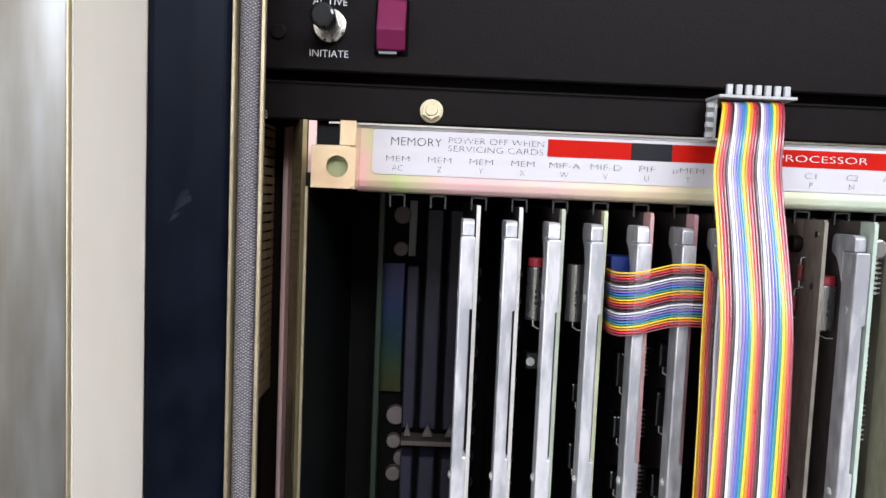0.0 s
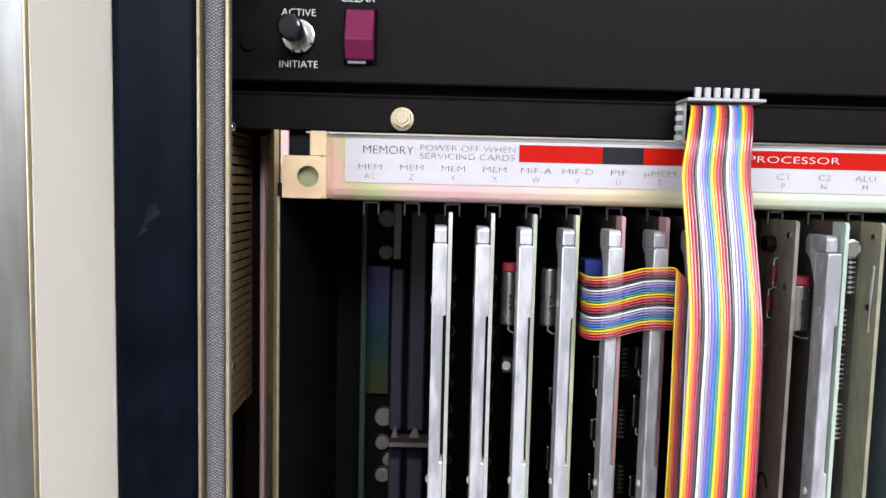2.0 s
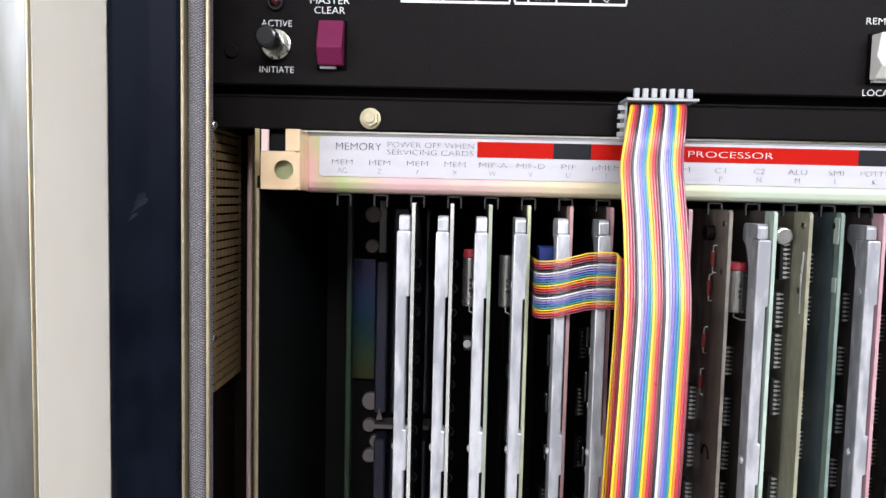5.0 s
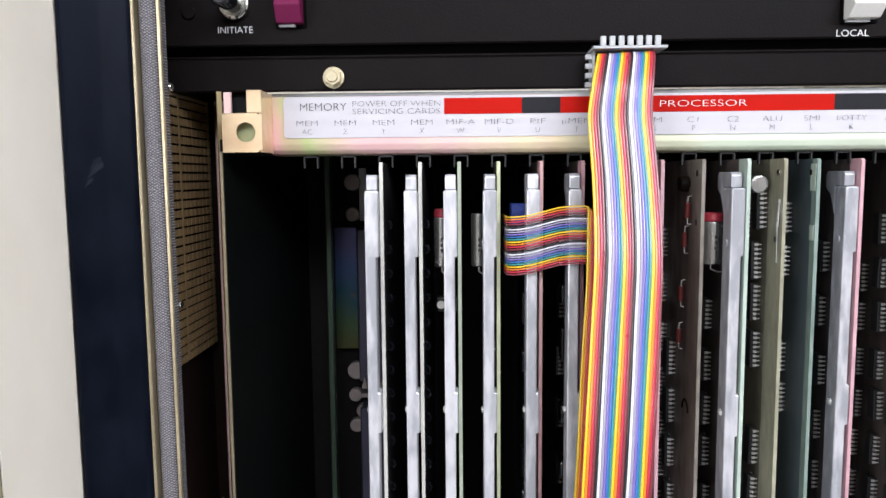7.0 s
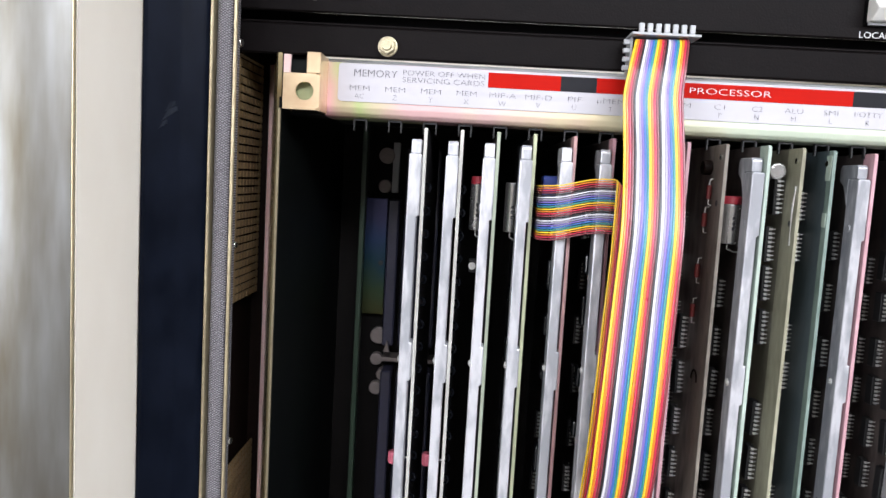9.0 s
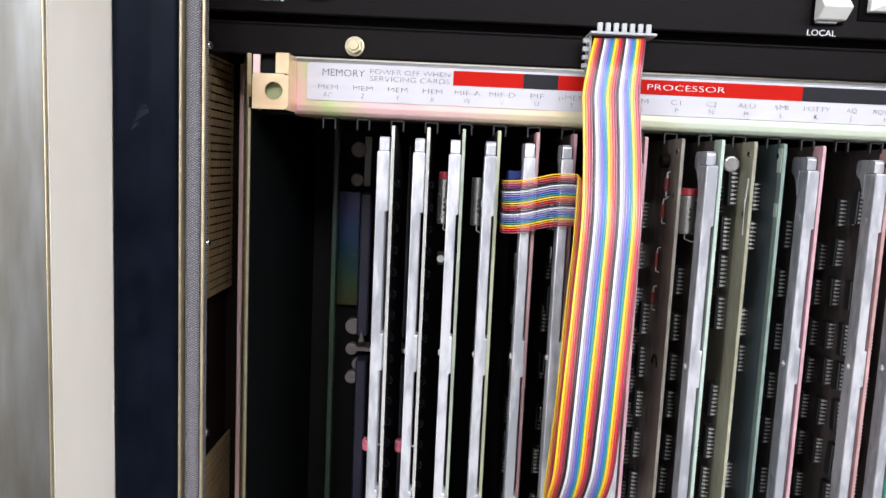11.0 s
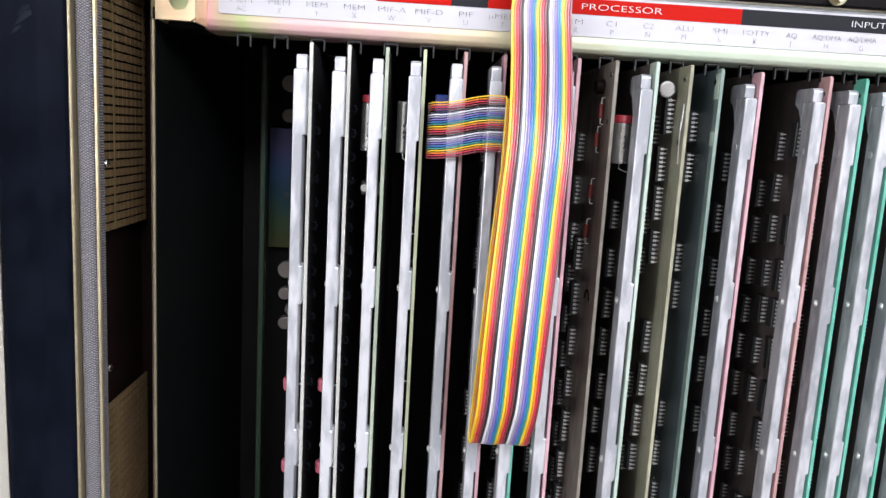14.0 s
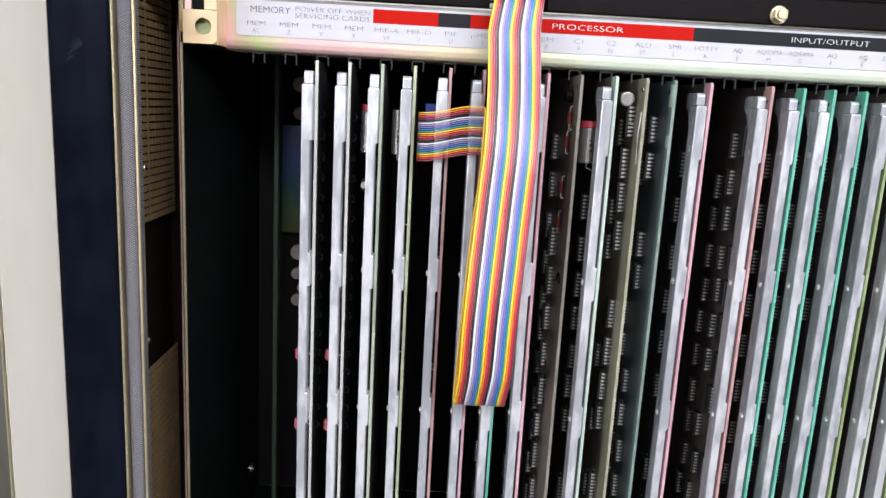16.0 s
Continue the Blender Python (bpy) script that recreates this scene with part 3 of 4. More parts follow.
def hex_bolt(x, z):
    washer = part("washer", rod((x, 0.3563, z), (x, 0.3551, z), 0.0056, 28, None, None, 0.0003), BRASSY, panel, "plated washer")
    head = rod((x, 0.3551, z), (x, 0.3516, z), 0.0047, 6, None, None, 0.0004)
    part("hex_head", head, BRASSY, panel, "yellow-plated hexagon bolt head")
    part("bolt_end", rod((x, 0.3516, z), (x, 0.3506, z), 0.0030, 16, None, 0.0026), BRASSY, panel)


hex_bolt(0.0025, 1.0428)
hex_bolt(0.3140, 1.0420)
F = 0.34985
lettering("ACTIVE", -0.0465, F, 1.0888, 0.0033, WINK, panel, 0.0160)
lettering("INITIATE", -0.0465, F, 1.0650, 0.0033, WINK, panel, 0.0180)
lettering("START", -0.0470, F, 1.1080, 0.0033, WINK, panel, 0.0140)
lettering("MASTER", -0.0190, F, 1.1008, 0.0036, WINK, panel, 0.0205)
lettering("CLEAR", -0.0190, F, 1.0958, 0.0036, WINK, panel, 0.0160)
lettering("REMOTE", 0.2675, F, 1.0955, 0.0034, WINK, panel, 0.0205)
lettering("LOCAL", 0.2655, F, 1.0592, 0.0034, WINK, panel, 0.0160)
# key-table printed at the panel's middle, its foot in view
for x0, x1, cells, words in ((0.0180, 0.0745, (0.0255, 0.0400, 0.0570), (("7", 0.0218), ("0111", 0.0325), ("MEM", 0.0485), ("P-MA", 0.0660))),
                             (0.0770, 0.1345, (0.0840, 0.0985, 0.1160), (("F", 0.0805), ("1111", 0.0912), ("Q*", 0.1250)))):
    part("table_rule", box(x0, x1, 0.3497, 0.34995, 1.1022, 1.1034), WINK, panel)
    for x in (x0, *cells, x1):
        part("table_rule", box(x - 0.0004, x + 0.0004, 0.3497, 0.34995, 1.1035, 1.1500), WINK, panel)
    for word, x in words:
        lettering(word, x, F, 1.1043, 0.0030, WINK, panel)
# lamp
part("lamp_bezel", rod((-0.0470, 0.3500, 1.1010), (-0.0470, 0.3480, 1.1010), 0.0048, 24, None, 0.0040), KNOB, panel, "black lamp bezel", smooth=False)
part("lamp_lens", rod((-0.0470, 0.3480, 1.1010), (-0.0470, 0.3455, 1.1010), 0.0031, 20, None, 0.0018, 0.0006), LAMPRED, panel, "dark red lamp lens", smooth=True)
# knob switch
part("switch_ring", rod((-0.0462, 0.3500, 1.0790), (-0.0462, 0.3465, 1.0790), 0.0078, 32, None, None, 0.0006), STEEL, panel, "bright steel ring nut")
part("switch_bushing", rod((-0.0462, 0.3465, 1.0790), (-0.0462, 0.3400, 1.0790), 0.0046, 24, None, 0.0040, 0.0004), KNOB, panel, "dark switch shaft")
part("switch_knob", rod((-0.0464, 0.3402, 1.0792), (-0.0468, 0.3275, 1.0794), 0.0052, 28, None, 0.0056, 0.0014), KNOB, panel, "glossy black push knob", smooth=False)
for a in (255, 285, 330):
    c, s = math.cos(radians(a)), math.sin(radians(a))
    part("nut_notch", box(-0.0462 + 0.0072 * c - 0.0006, -0.0462 + 0.0072 * c + 0.0006, 0.3461, 0.3475, 1.0790 + 0.0072 * s - 0.0006, 1.0790 + 0.0072 * s + 0.0006), KNOB, panel)


def rocker(x0, x1, z0, z1, material, flip, label):
    part("switch_well", box(x0 - 0.0012, x1 + 0.0012, 0.3492, 0.34995, z0 - 0.0016, z1 + 0.0008, 0.0002), GAP, panel)
    zm = z0 + (z1 - z0) * 0.36
    prof = [(0.3490, z1), (0.3455, z1), (0.3395, zm), (0.3440, z0), (0.3490, z0)] if not flip else [(0.3490, z1), (0.3400, z1 - 0.0005), (0.3425, (z0 + z1) / 2), (0.3375, z0 + 0.006), (0.3440, z0), (0.3490, z0)]
    part("rocker_switch", prism(prof, "x", x0, x1, 0.0007, 2), material, panel, label)
    part("switch_foot", box(x0 + 0.001, x1 - 0.004, 0.3465, 0.3490, z0 - 0.0013, z0 - 0.0002), NYLON, panel)


rocker(-0.0240, -0.0108, 1.0685, 1.0915, PURPLE, False, "magenta rocker switch")
rocker(0.2600, 0.2760, 1.0670, 1.0900, IVORY, True, "white rocker switch")
# bevelled ivory key block beside the white rocker
KX0, KX1, KZ0, KZ1 = 0.2893, 0.3560, 1.0728, 1.1080
part("key_well", box(KX0 - 0.0045, KX1 + 0.0045, 0.3492, 0.34995, KZ0 - 0.0045, KZ1 + 0.0045, 0.0002), GAP, panel, "black recess round the key block")


def key_block():
    bm = bmesh.new()
    rings = []
    for ix, iz, y in ((0, 0, 0.3490), (0, 0, 0.3458), (0.0004, 0.0004, 0.3450), (0.0125, 0.0062, 0.3400), (0.0132, 0.0068, 0.3398)):
        rings.append([bm.verts.new(p) for p in ((KX0 + ix, y, KZ0 + iz), (KX1 - ix, y, KZ0 + iz), (KX1 - ix, y, KZ1 - iz), (KX0 + ix, y, KZ1 - iz))])
    for a, b in zip(rings, rings[1:]):
        for k in range(4):
            bm.faces.new((a[k], a[(k + 1) % 4], b[(k + 1) % 4], b[k]))
    bm.faces.new(rings[0])
    bm.faces.new(rings[-1])
    return bm


part("key_block", key_block(), IVORY, panel, "bevelled ivory plastic key block")
part("panel_screw", rod((-0.0700, 0.3500, 1.0755), (-0.0700, 0.3485, 1.0755), 0.0034, 18, None, None, 0.0004), BLACK, panel)

# toothed edging round the cable cut-out
edging = thing("cable_edging", (0.153, 0.35, 1.05), "light grey toothed nylon edging round the cable cut-out", "cable edging")
part("top_strip", box(0.1345, 0.1712, 0.3400, 0.3570, 1.0532, 1.0546, 0.0003), NYLON, edging)
part("side_strip", box(0.1352, 0.1366, 0.3460, 0.3570, 1.0340, 1.0530, 0.0003), NYLON, edging)
tooth = mesh_of("tooth", box(-0.0014, 0.0014, 0.3405, 0.3425, 0, 0.0048, 0.0003), NYLON)
for i in range(7):
    place("tooth", tooth, edging, (0.1396 + 0.00448 * i, 0, 1.0546))
tooth2 = mesh_of("tooth", box(-0.0034, 0, 0.3462, 0.3485, -0.0013, 0.0013, 0.0003), NYLON)
for i in range(4):
    place("tooth", tooth2, edging, (0.1352, 0, 1.0365 + 0.0046 * i))

# ---- the cards ----
ZB, ZT, YF, PROUD = 0.600, 0.9985, 0.3600, 0.0098
PADS = [(0.9497, 0.9840), (0.8557, 0.8773), (0.7599, 0.7814), (0.6640, 0.6855)]


def handle_mesh():
    """Cast stiffener: straight left side, stepped right side that touches the board at the pads only, and a hooked top."""
    xl, xp, xg = -0.0082, -0.0012, -0.0026
    right = [(xg, ZB + 0.003)]
    for z0, z1 in sorted(PADS):
        right += [(xg, z0 - 0.0006), (xp, z0), (xp, z1), (xg, z1 + 0.0006)] if z1 < 0.98 else [(xg, z0 - 0.0006), (xp, z0), (xp, z1 - 0.001), (xp - 0.0008, z1)]
    pts = right + [(xl + 0.0008, 0.9840), (xl, 0.9832), (xl, ZB + 0.003)]
    bm = prism(pts, "y", 0.3535, 0.3640)
    front = [e for e in bm.edges if all(abs(v.co.y - 0.3535) < 1e-6 for v in e.verts)]
    bmesh.ops.bevel(bm, geom=front, offset=0.0007, segments=2, affect="EDGES", profile=0.5)
    hook = prism([(0.3570, 0.9842), (0.3570, 0.9905), (0.3582, 0.9920), (0.3745, 0.9920), (0.3765, 0.9900), (0.3765, 0.9830), (0.3715, 0.9800), (0.3690, 0.9750), (0.3662, 0.9680), (0.3662, 0.9842)],
                 "x", xl + 0.0008, xp - 0.0006, 0.0005, 2)
    me = bpy.data.meshes.new("tmp")
    hook.to_mesh(me)
    hook.free()
    bm.from_mesh(me)
    return mesh_of("handle", bm, ALU)


HANDLE = handle_mesh()
RIVET = mesh_of("rivet", rod((0, 0, 0), (-0.0012, 0, 0), 0.0024, 14, None, 0.0012, 0.0003), PIN)
DENT = mesh_of("dimple", rod((0, 0, 0), (-0.0004, 0, 0), 0.0021, 14), ALU)


def chip_meshes(pins):
    length = pins * 0.00254 + 0.0006
    body = mesh_of("chip", box(-0.0050, -0.0014, -0.0032, 0.0032, -length / 2, length / 2, 0.0004), CHIP)
    bm = bmesh.new()
    for sgn in (-1, 1):
        for i in range(pins):
            z = (i - (pins - 1) / 2) * 0.00254
            ya, yb = sorted((sgn * 0.0032, sgn * 0.0041))
            box(-0.0034, -0.0030, ya, yb, z - 0.0007, z + 0.0007, 0, bm)
            ya, yb = sorted((sgn * 0.0038, sgn * 0.0041))
            box(-0.0030, -0.0017, ya, yb, z - 0.0007, z + 0.0007, 0, bm)
            box(-0.0017, 0.0, ya, yb, z - 0.0003, z + 0.0003, 0, bm)
    return body, mesh_of("lead_frame", bm, PIN)


CHIPS = {n: chip_meshes(n) for n in (7, 8, 12)}
boards = {}


def board_mesh(colour, hole):
    key = (colour, hole)
    if key not in boards:
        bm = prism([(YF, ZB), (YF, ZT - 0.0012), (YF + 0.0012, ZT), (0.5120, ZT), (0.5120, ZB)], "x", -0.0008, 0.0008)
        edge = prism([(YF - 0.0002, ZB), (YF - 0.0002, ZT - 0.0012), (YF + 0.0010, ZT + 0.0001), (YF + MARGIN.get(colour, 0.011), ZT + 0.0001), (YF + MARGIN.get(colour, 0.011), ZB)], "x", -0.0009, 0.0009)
        boards[key] = mesh_of("board", bm, FACE.get(colour, SHADEFACE)), mesh_of("board_margin", edge, BOARD[colour])
    return boards[key]


def chip(card, x, y, z, pins):
    body, leads = CHIPS[pins]
    y += PROUD
    c = place("chip", body, card, (x - 0.0009, y, z))
    place("lead_frame", leads, c, (x - 0.0009, y, z), "tinned legs of the chip")
    # sockets hold them a little askew
    c.rotation_euler = (rnd.uniform(-0.03, 0.03), rnd.uniform(-0.02, 0.02), rnd.uniform(-0.12, 0.12))
    return c


def can(card, x, y, z0, z1, r, red, end=True):
    body = part("capacitor", rod((x, y, z0), (x, y, z1), r, 20, None, None, 0.0008), CAN, card, "silver axial capacitor", smooth=False)
    if red:
        part("end_cap", rod((x, y, z1), (x, y, z1 + 0.0045), r * 0.98, 20, None, r * 0.9, 0.0006), CANRED, body, "red capacitor end", at=(0, 0, 0))
    for i in range(3):
        part("print_bar", box(x - 0.0004, x + 0.0010, y - r - 0.0001, y - r + 0.0006, z0 + 0.008 + 0.003 * i, z0 + 0.0098 + 0.003 * i), INK, body, "dark printed mark")
    part("lead", tube([(x, y, z0 + 0.0005), (x, y, z0 - 0.003), (x + r * 0.6, y, z0 - 0.0045), (x + r + 0.0012, y, z0 - 0.0045)], 0.0004, 6), PIN, body)


WORDS = {"pale": "pale grey", "sage": "sage green", "lime": "yellow-green", "rose": "dusty rose", "pink": "pink-edged", "brown": "brown", "mint": "pale mint", "olive": "olive",
         "deep": "dark green", "green": "bright green", "moss": "moss green"}


# boards sit a little to one side in their guides, and some stand further out
SHIFT = {2: -0.0018, 3: -0.0018, 4: -0.0018, 5: -0.0018, 7: 0.0010, 14: 0.0045, 16: 0.0034, 17: 0.0038, 18: 0.0031, 19: 0.0036, 20: 0.0035, 21: 0.0035, 22: 0.0035}
BACK_SET = {9: 0.005, 11: 0.0065, 14: 0.0065, 16: 0.0065, 17: 0.0065, 18: 0.0065, 19: 0.0065, 20: 0.0065, 21: 0.0065, 22: 0.0065}
OUT = {9: 0.004, 10: 0.0052, 11: 0.0112, 12: 0.0060, 13: -0.0020, 14: -0.0068, 16: -0.0068, 17: -0.0068, 18: -0.0068, 19: -0.0068, 20: -0.0068, 21: -0.0068, 22: -0.0068}


def card(k, colour, handle, words):
    x = slot(k) + 0.0008 + SHIFT.get(k, 0.0)
    c = thing("circuit_card", (x, YF, ZB), words, "circuit card", "circuit cards in the cage")
    face, edge = board_mesh(colour, handle)
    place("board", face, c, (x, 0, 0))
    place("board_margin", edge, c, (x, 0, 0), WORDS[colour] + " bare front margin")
    if handle:
        h = place("handle", HANDLE, c, (x, 0, 0), "cast aluminium stiffener handle")
        for z in (0.8665, 0.7705, 0.6745):
            place("rivet", RIVET, h, (x - 0.0082, 0.3600, z))
        place("dimple", DENT, h, (x - 0.0082, 0.3595, 0.9560))
    else:
        part("eyelet", rod((x - 0.0009, 0.3655, 0.9915), (x - 0.0016, 0.3655, 0.9915), 0.0016, 12), STEEL, c)
    return c, x


SPEC = {2: ("pale", True), 3: ("pale", True), 4: ("sage", True), 5: ("lime", True), 6: ("rose", True), 7: ("pink", True), 8: ("green", True), 9: ("pink", True), 10: ("brown", False),
        11: ("mint", True), 12: ("olive", False), 13: ("deep", False), 14: ("pink", True), 16: ("rose", True), 17: ("green", True), 18: ("green", True), 19: ("green", True), 20: ("moss", True),
        21: ("sage", True), 22: ("moss", True)}
cards = {}
for k, (colour, handle) in SPEC.items():
    cards[k] = card(k, colour, handle, WORDS[colour] + (" circuit board with a cast aluminium handle" if handle else " circuit board without a handle, with black chips"))

rnd = random.Random(4)


def chip_column(k, y, z_top, count, step, pins=8, skip=()):
    c, x = cards[k]
    for i in range(count):
        if i not in skip and rnd.random() > 0.14:
            chip(c, x, y + rnd.uniform(-0.0022, 0.0022), z_top - i * step + rnd.uniform(-0.0022, 0.0022), rnd.choice((pins, pins, pins, 7)))


chip_column(12, 0.3690, 0.9720, 14, 0.0262, 8, (4,))
chip_column(12, 0.3880, 0.9620, 14, 0.0262, 7)
chip_column(13, 0.3830, 0.9680, 14, 0.0262, 7, (2, 6))
chip_column(13, 0.4020, 0.9640, 12, 0.0262, 7)
chip_column(10, 0.3850, 0.8880, 2, 0.0320, 8)
chip_column(10, 0.3840, 0.8300, 8, 0.0270, 8)
chip_column(10, 0.4060, 0.9500, 13, 0.0270, 7)
chip_column(11, 0.3860, 0.9100, 12, 0.0265, 7)
chip_column(16, 0.3790, 0.9620, 13, 0.0268, 8)
chip_column(16, 0.4000, 0.9600, 13, 0.0268, 7)
chip_column(16, 0.4210, 0.9560, 13, 0.0268, 7)
for k in (6, 7, 8, 9, 14, 17, 18, 19, 20):
    chip_column(k, 0.4080 if k < 9 else 0.3900, 0.9450, 9, 0.0330, 7)

# single parts on the boards
c, x = cards[4]
can(c, x - 0.0098, 0.3760, 0.9420, 0.9690, 0.0042, True)
part("trimmer", box(x - 0.0125, x - 0.0009, 0.3740, 0.3800, 0.9170, 0.9250, 0.0006), CHIP, c)
part("trimmer_screw", rod((x - 0.0105, 0.3740, 0.9210), (x - 0.0105, 0.3728, 0.9210), 0.0022, 12), PIN, c)
c, x = cards[5]
can(c, x - 0.0100, 0.3760, 0.9420, 0.9710, 0.0042, False)
c, x = cards[6]
part("relay", box(x - 0.0150, x - 0.0009, 0.3740, 0.3880, 0.9640, 0.9760, 0.0006), BLUECAP, c, "blue block component")
c, x = cards[11]
can(c, x - 0.0090, 0.3740, 0.9430, 0.9660, 0.0062, True)
c, x = cards[12]
part("metal_can", rod((x - 0.0095, 0.3620, 0.9855), (x - 0.0095, 0.3760, 0.9855), 0.0047, 24, None, None, 0.0010), CAN, c, "round silver can")
for dy in (0.0015, 0.0030, 0.0045):
    part("jumper", tube([(x - 0.0010, 0.3650 - dy * 0.4, 0.9780), (x - 0.0022, 0.3640 - dy * 0.4, 0.9640), (x - 0.0010, 0.3640 + dy * 0.3, 0.9450)], 0.00025, 5), PIN, c)
part("margin_hole", rod((x - 0.0010, 0.3670, 0.9570), (x - 0.00115, 0.3670, 0.9570), 0.0017, 16), INK, c, "dark drilled hole")
c, x = cards[13]
part("solder_pad", box(x - 0.0013, x - 0.0009, 0.3630, 0.3680, 0.9820, 0.9960), BOARD["mint"], c)
part("solder_pad", box(x - 0.0013, x - 0.0009, 0.3630, 0.3670, 0.9560, 0.9640), BOARD["mint"], c)
c, x = cards[10]
part("margin_hole", rod((x - 0.0010, 0.3670, 0.9660), (x - 0.00115, 0.3670, 0.9660), 0.0017, 16), INK, c, "dark drilled hole")
for y, z in ((0.3780, 0.9260), (0.3800, 0.9020), (0.3700, 0.9720), (0.3740, 0.9560)):
    r = part("resistor", rod((x - 0.0030, y, z - 0.0040), (x - 0.0030, y, z + 0.0040), 0.0015, 12, None, None, 0.0005), REDBODY, c, "small red resistor")
    part("lead", tube([(x - 0.0010, y, z + 0.0075), (x - 0.0028, y, z + 0.0072), (x - 0.0030, y, z + 0.0040), (x - 0.0030, y, z - 0.0040), (x - 0.0028, y, z - 0.0072), (x - 0.0010, y, z - 0.0075)], 0.00035, 6), PIN, r)
part("transistor_can", rod((x - 0.0009, 0.3760, 0.9860), (x - 0.0060, 0.3760, 0.9860), 0.0042, 20, None, None, 0.0008), VOID, c)
part("wire_loop", tube([(x - 0.001, 0.372 + 0.005 * math.cos(a), 0.862 + 0.006 * math.sin(a)) for a in [0.35 * i for i in range(10)]], 0.0006, 6), VOID, c)
for k in (2, 3):
    c, x = cards[k]
    for i in range(17):
        z = 0.965 - 0.0135 * i
        part("wire_loop", tube([(x + 0.0009, 0.3760, z + 0.0022), (x + 0.0028, 0.3750, z + 0.0018), (x + 0.0036, 0.3748, z), (x + 0.0028, 0.3750, z - 0.0018), (x + 0.0009, 0.3760, z - 0.0022)], 0.0008, 6), KNOB, c)
    for z in (0.8020, 0.7500):
        part("component", rod((x - 0.0100, 0.3740, z - 0.0040), (x - 0.0100, 0.3740, z + 0.0040), 0.0034, 14, None, None, 0.0014), PINKBALL, c, "pink round component")
        part("lead", tube([(x - 0.0100, 0.3740, z), (x - 0.0009, 0.3740, z)], 0.0006, 6), PIN, c)
for k in (17, 18, 19):
    c, x = cards[k]
    for i in range(8):
        part("small_capacitor", box(x - 0.0055, x - 0.0009, 0.3725, 0.3765, 0.9390 - 0.037 * i, 0.9450 - 0.037 * i, 0.0008), CHIP, c)

# black moulded parts standing on the boards behind the cable
for k, rows in ((5, ((0.905, 0.010), (0.872, 0.014), (0.815, 0.010))), (6, ((0.918, 0.018), (0.888, 0.012), (0.860, 0.010), (0.806, 0.016))), (7, ((0.926, 0.012), (0.898, 0.018), (0.858, 0.012), (0.826, 0.010)))):
    c, x = cards[k]
    for z, h in rows:
        block = part("component_block", box(x - 0.0085, x - 0.0009, 0.3755, 0.3855, z - h / 2, z + h / 2, 0.0012, None, 2), KNOB, c, "glossy black moulded component")
        part("lead", tube([(x - 0.0060, 0.3765, z - h / 2), (x - 0.0060, 0.3765, z - h / 2 - 0.003), (x - 0.0035, 0.3765, z - h / 2 - 0.0045), (x - 0.0008, 0.3765, z - h / 2 - 0.0045)], 0.0004, 6), PIN, block)
for k in (16, 17, 18, 19, 20):
    c, x = cards[k]
    part("margin_hole", rod((x - 0.0009, 0.3640, 0.9890), (x - 0.00105, 0.3640, 0.9890), 0.0011, 12), INK, c, "dark drilled hole")

# the boards stand a little proud of the beam, the looser ones more
for k, (c, x) in cards.items():
    c.location.y -= PROUD
    for piece in c.children:
        if piece.name.split(".")[0] in ("board", "board_margin", "handle", "eyelet", "margin_hole", "jumper"):
            piece.location.y -= OUT.get(k, 0.0)
        if piece.name.split(".")[0] == "handle":
            piece.location.y += BACK_SET.get(k, 0.0)

# ---- the rainbow ribbon cable ----
ORDER = ["yellow", "orange", "red", "brown", "black", "white", "grey", "violet", "blue", "green"] * 2 + ["yellow", "orange", "red", "brown"]
N, STEP = len(ORDER), 0.00127
cable = thing("ribbon_cable", (0.147, 0.34, 0.784), "rainbow-coloured flat ribbon cable looped down in front of the cards", "ribbon cable")
# centre line
MAIN = [(0.1528, 0.357, 1.0515), (0.1520, 0.348, 1.0525), (0.1505, 0.34, 1.049), (0.1480, 0.334, 1.036), (0.1464, 0.3315, 1.021),
        (0.1470, 0.3292, 1.008), (0.1478, 0.3228, 0.985), (0.1474, 0.3132, 0.953), (0.1449, 0.3062, 0.92), (0.142, 0.2995, 0.88),
        (0.1402, 0.2975, 0.845), (0.14, 0.3035, 0.815), (0.139, 0.3145, 0.795), (0.1388, 0.3188, 0.7895), (0.1386, 0.3212, 0.7882),
        (0.1386, 0.3235, 0.79), (0.1386, 0.3240, 0.796), (0.1388, 0.3190, 0.815), (0.1395, 0.3130, 0.85), (0.1422, 0.3200, 0.9),
        (0.1462, 0.3325, 0.937)]


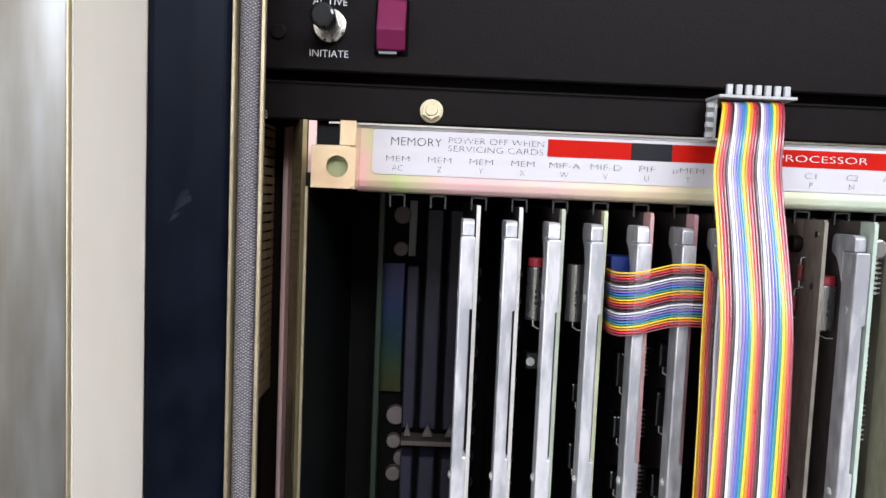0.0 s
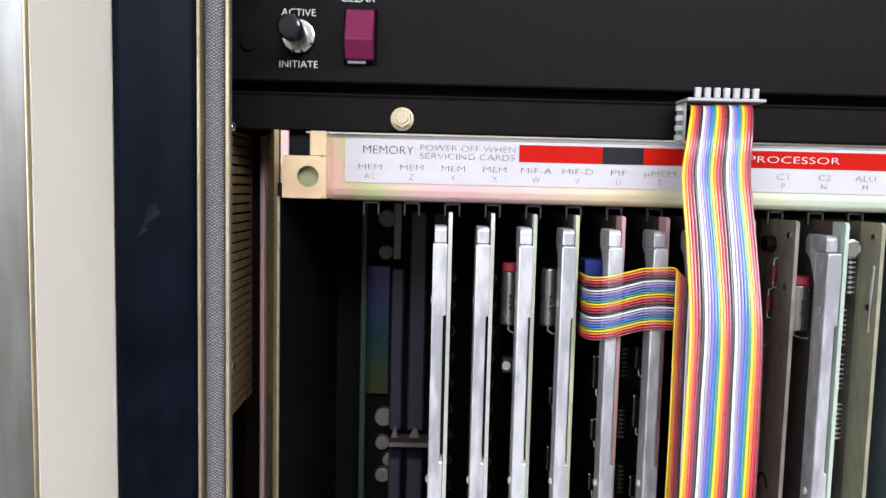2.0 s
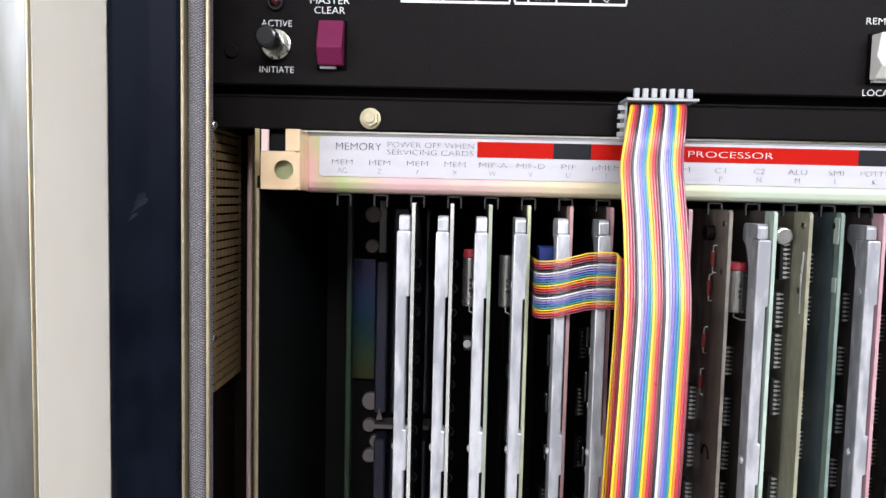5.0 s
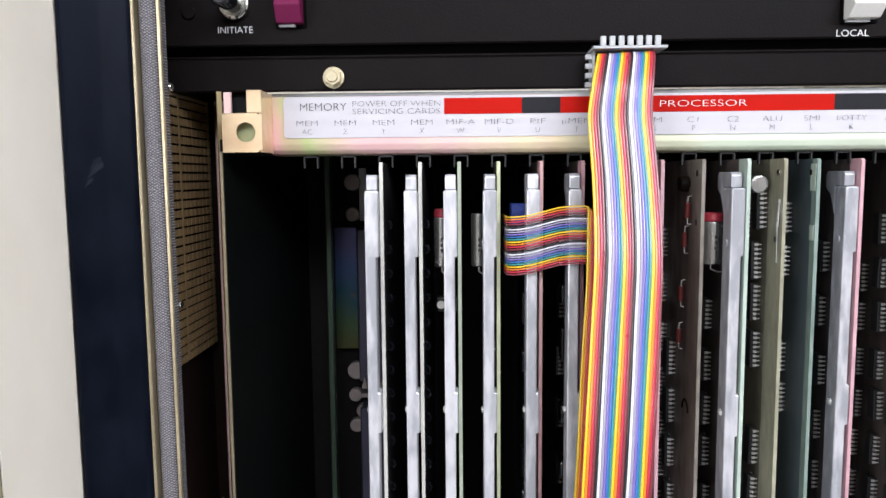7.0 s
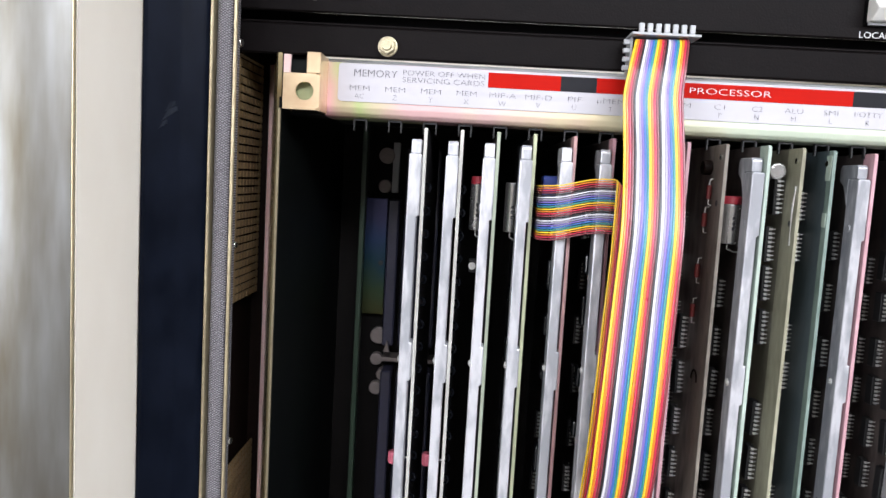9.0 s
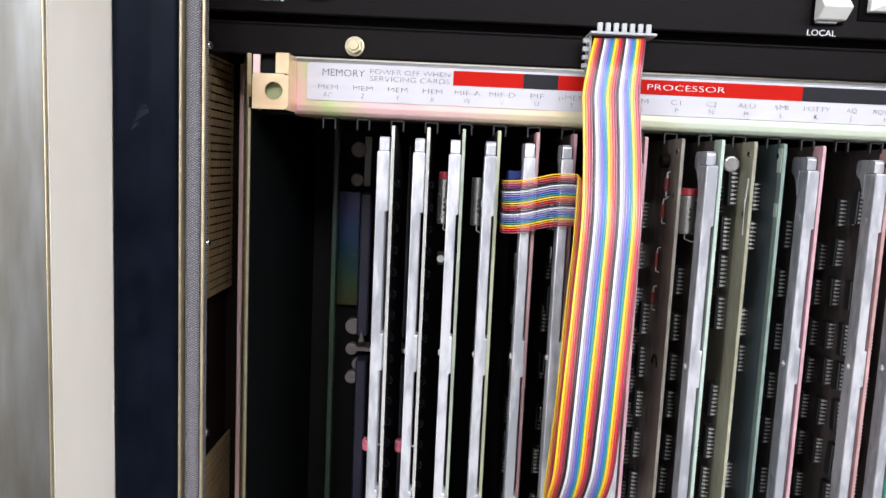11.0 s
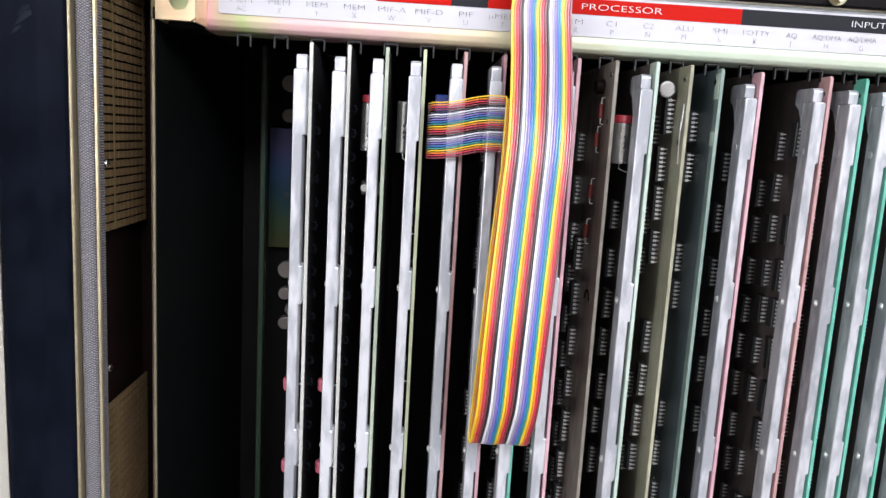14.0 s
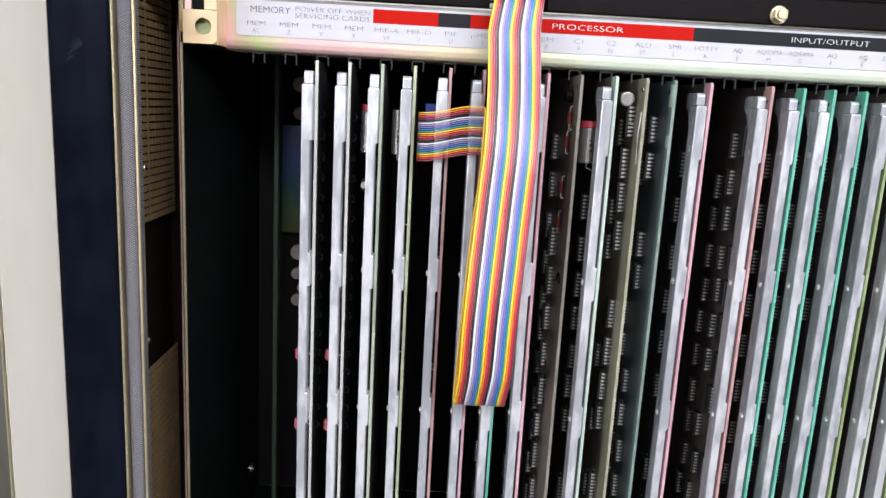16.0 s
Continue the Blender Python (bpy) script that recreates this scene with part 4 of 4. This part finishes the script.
def spline(pts, n):
    """Points along a smooth curve through pts."""
    pts = [Vector(p) for p in pts]
    pts = [2 * pts[0] - pts[1]] + pts + [2 * pts[-1] - pts[-2]]
    out = []
    for i in range(1, len(pts) - 2):
        a, b, c, d = pts[i - 1:i + 3]
        for j in range(n):
            t = j / n
            out.append(0.5 * ((2 * b) + (c - a) * t + (2 * a - 5 * b + 4 * c - d) * t * t + (3 * b - a - 3 * c + d) * t ** 3))
    return out + [pts[-2]]


line = spline(MAIN, 5)
for i, colour in enumerate(ORDER):
    u = (i - (N - 1) / 2) * STEP
    # the flat cable spreads a little where it hangs free
    path = [p + Vector((u * (0.86 + 0.14 * min(1.0, q / 20) + 0.07 * min(1.0, q / 45, (len(line) - 1 - q) / 20)), 0.0006 * math.sin(u * 420 + p.z * 40), u * 0.04 if p.z > 1.0 else 0)) for q, p in enumerate(line)]
    # 45 degree fold, then the run towards the board on the left
    xi, zi = 0.1470 + u, 0.9610 - u
    path += [Vector((xi, 0.3355, zi - 0.0015)), Vector((xi - 0.0003, 0.3361, zi - 0.0003)), Vector((xi - 0.0015, 0.3371, zi)), Vector((xi - 0.008, 0.3377, zi))]
    xs = [0.1310, 0.1250, 0.1180, 0.1110, 0.1040, 0.0980, 0.0945]
    for x in [v for v in xs if v < xi - 0.009]:
        s = (0.1320 - x) / 0.0400
        wave = 0.0010 * math.sin(s * 6.0) - 0.0050 * s
        path.append(Vector((x, 0.3385 + 0.0015 * math.sin(s * 5), zi + wave)))
    zl = zi - 0.0050 - 0.0006
    path += [Vector((0.0926, 0.3415, zl)), Vector((0.0918, 0.3465, zl)), Vector((0.0916, 0.3700, zl))]
    part("wire", tube(path, 0.00067, 10, None, (1, 0, 0), 0.5), WIRE[colour], cable, smooth=True)
mk = random.Random(9)
for i in range(16):
    x = 0.1440 + mk.uniform(-0.004, 0.011)
    z = 0.9530 + mk.uniform(-0.005, 0.005)
    part("ink_mark", box(x, x + mk.uniform(0.0004, 0.0012), 0.3151, 0.3159, z, z + mk.uniform(0.0005, 0.0028)), INK, cable, "black ink smudge on the cable")
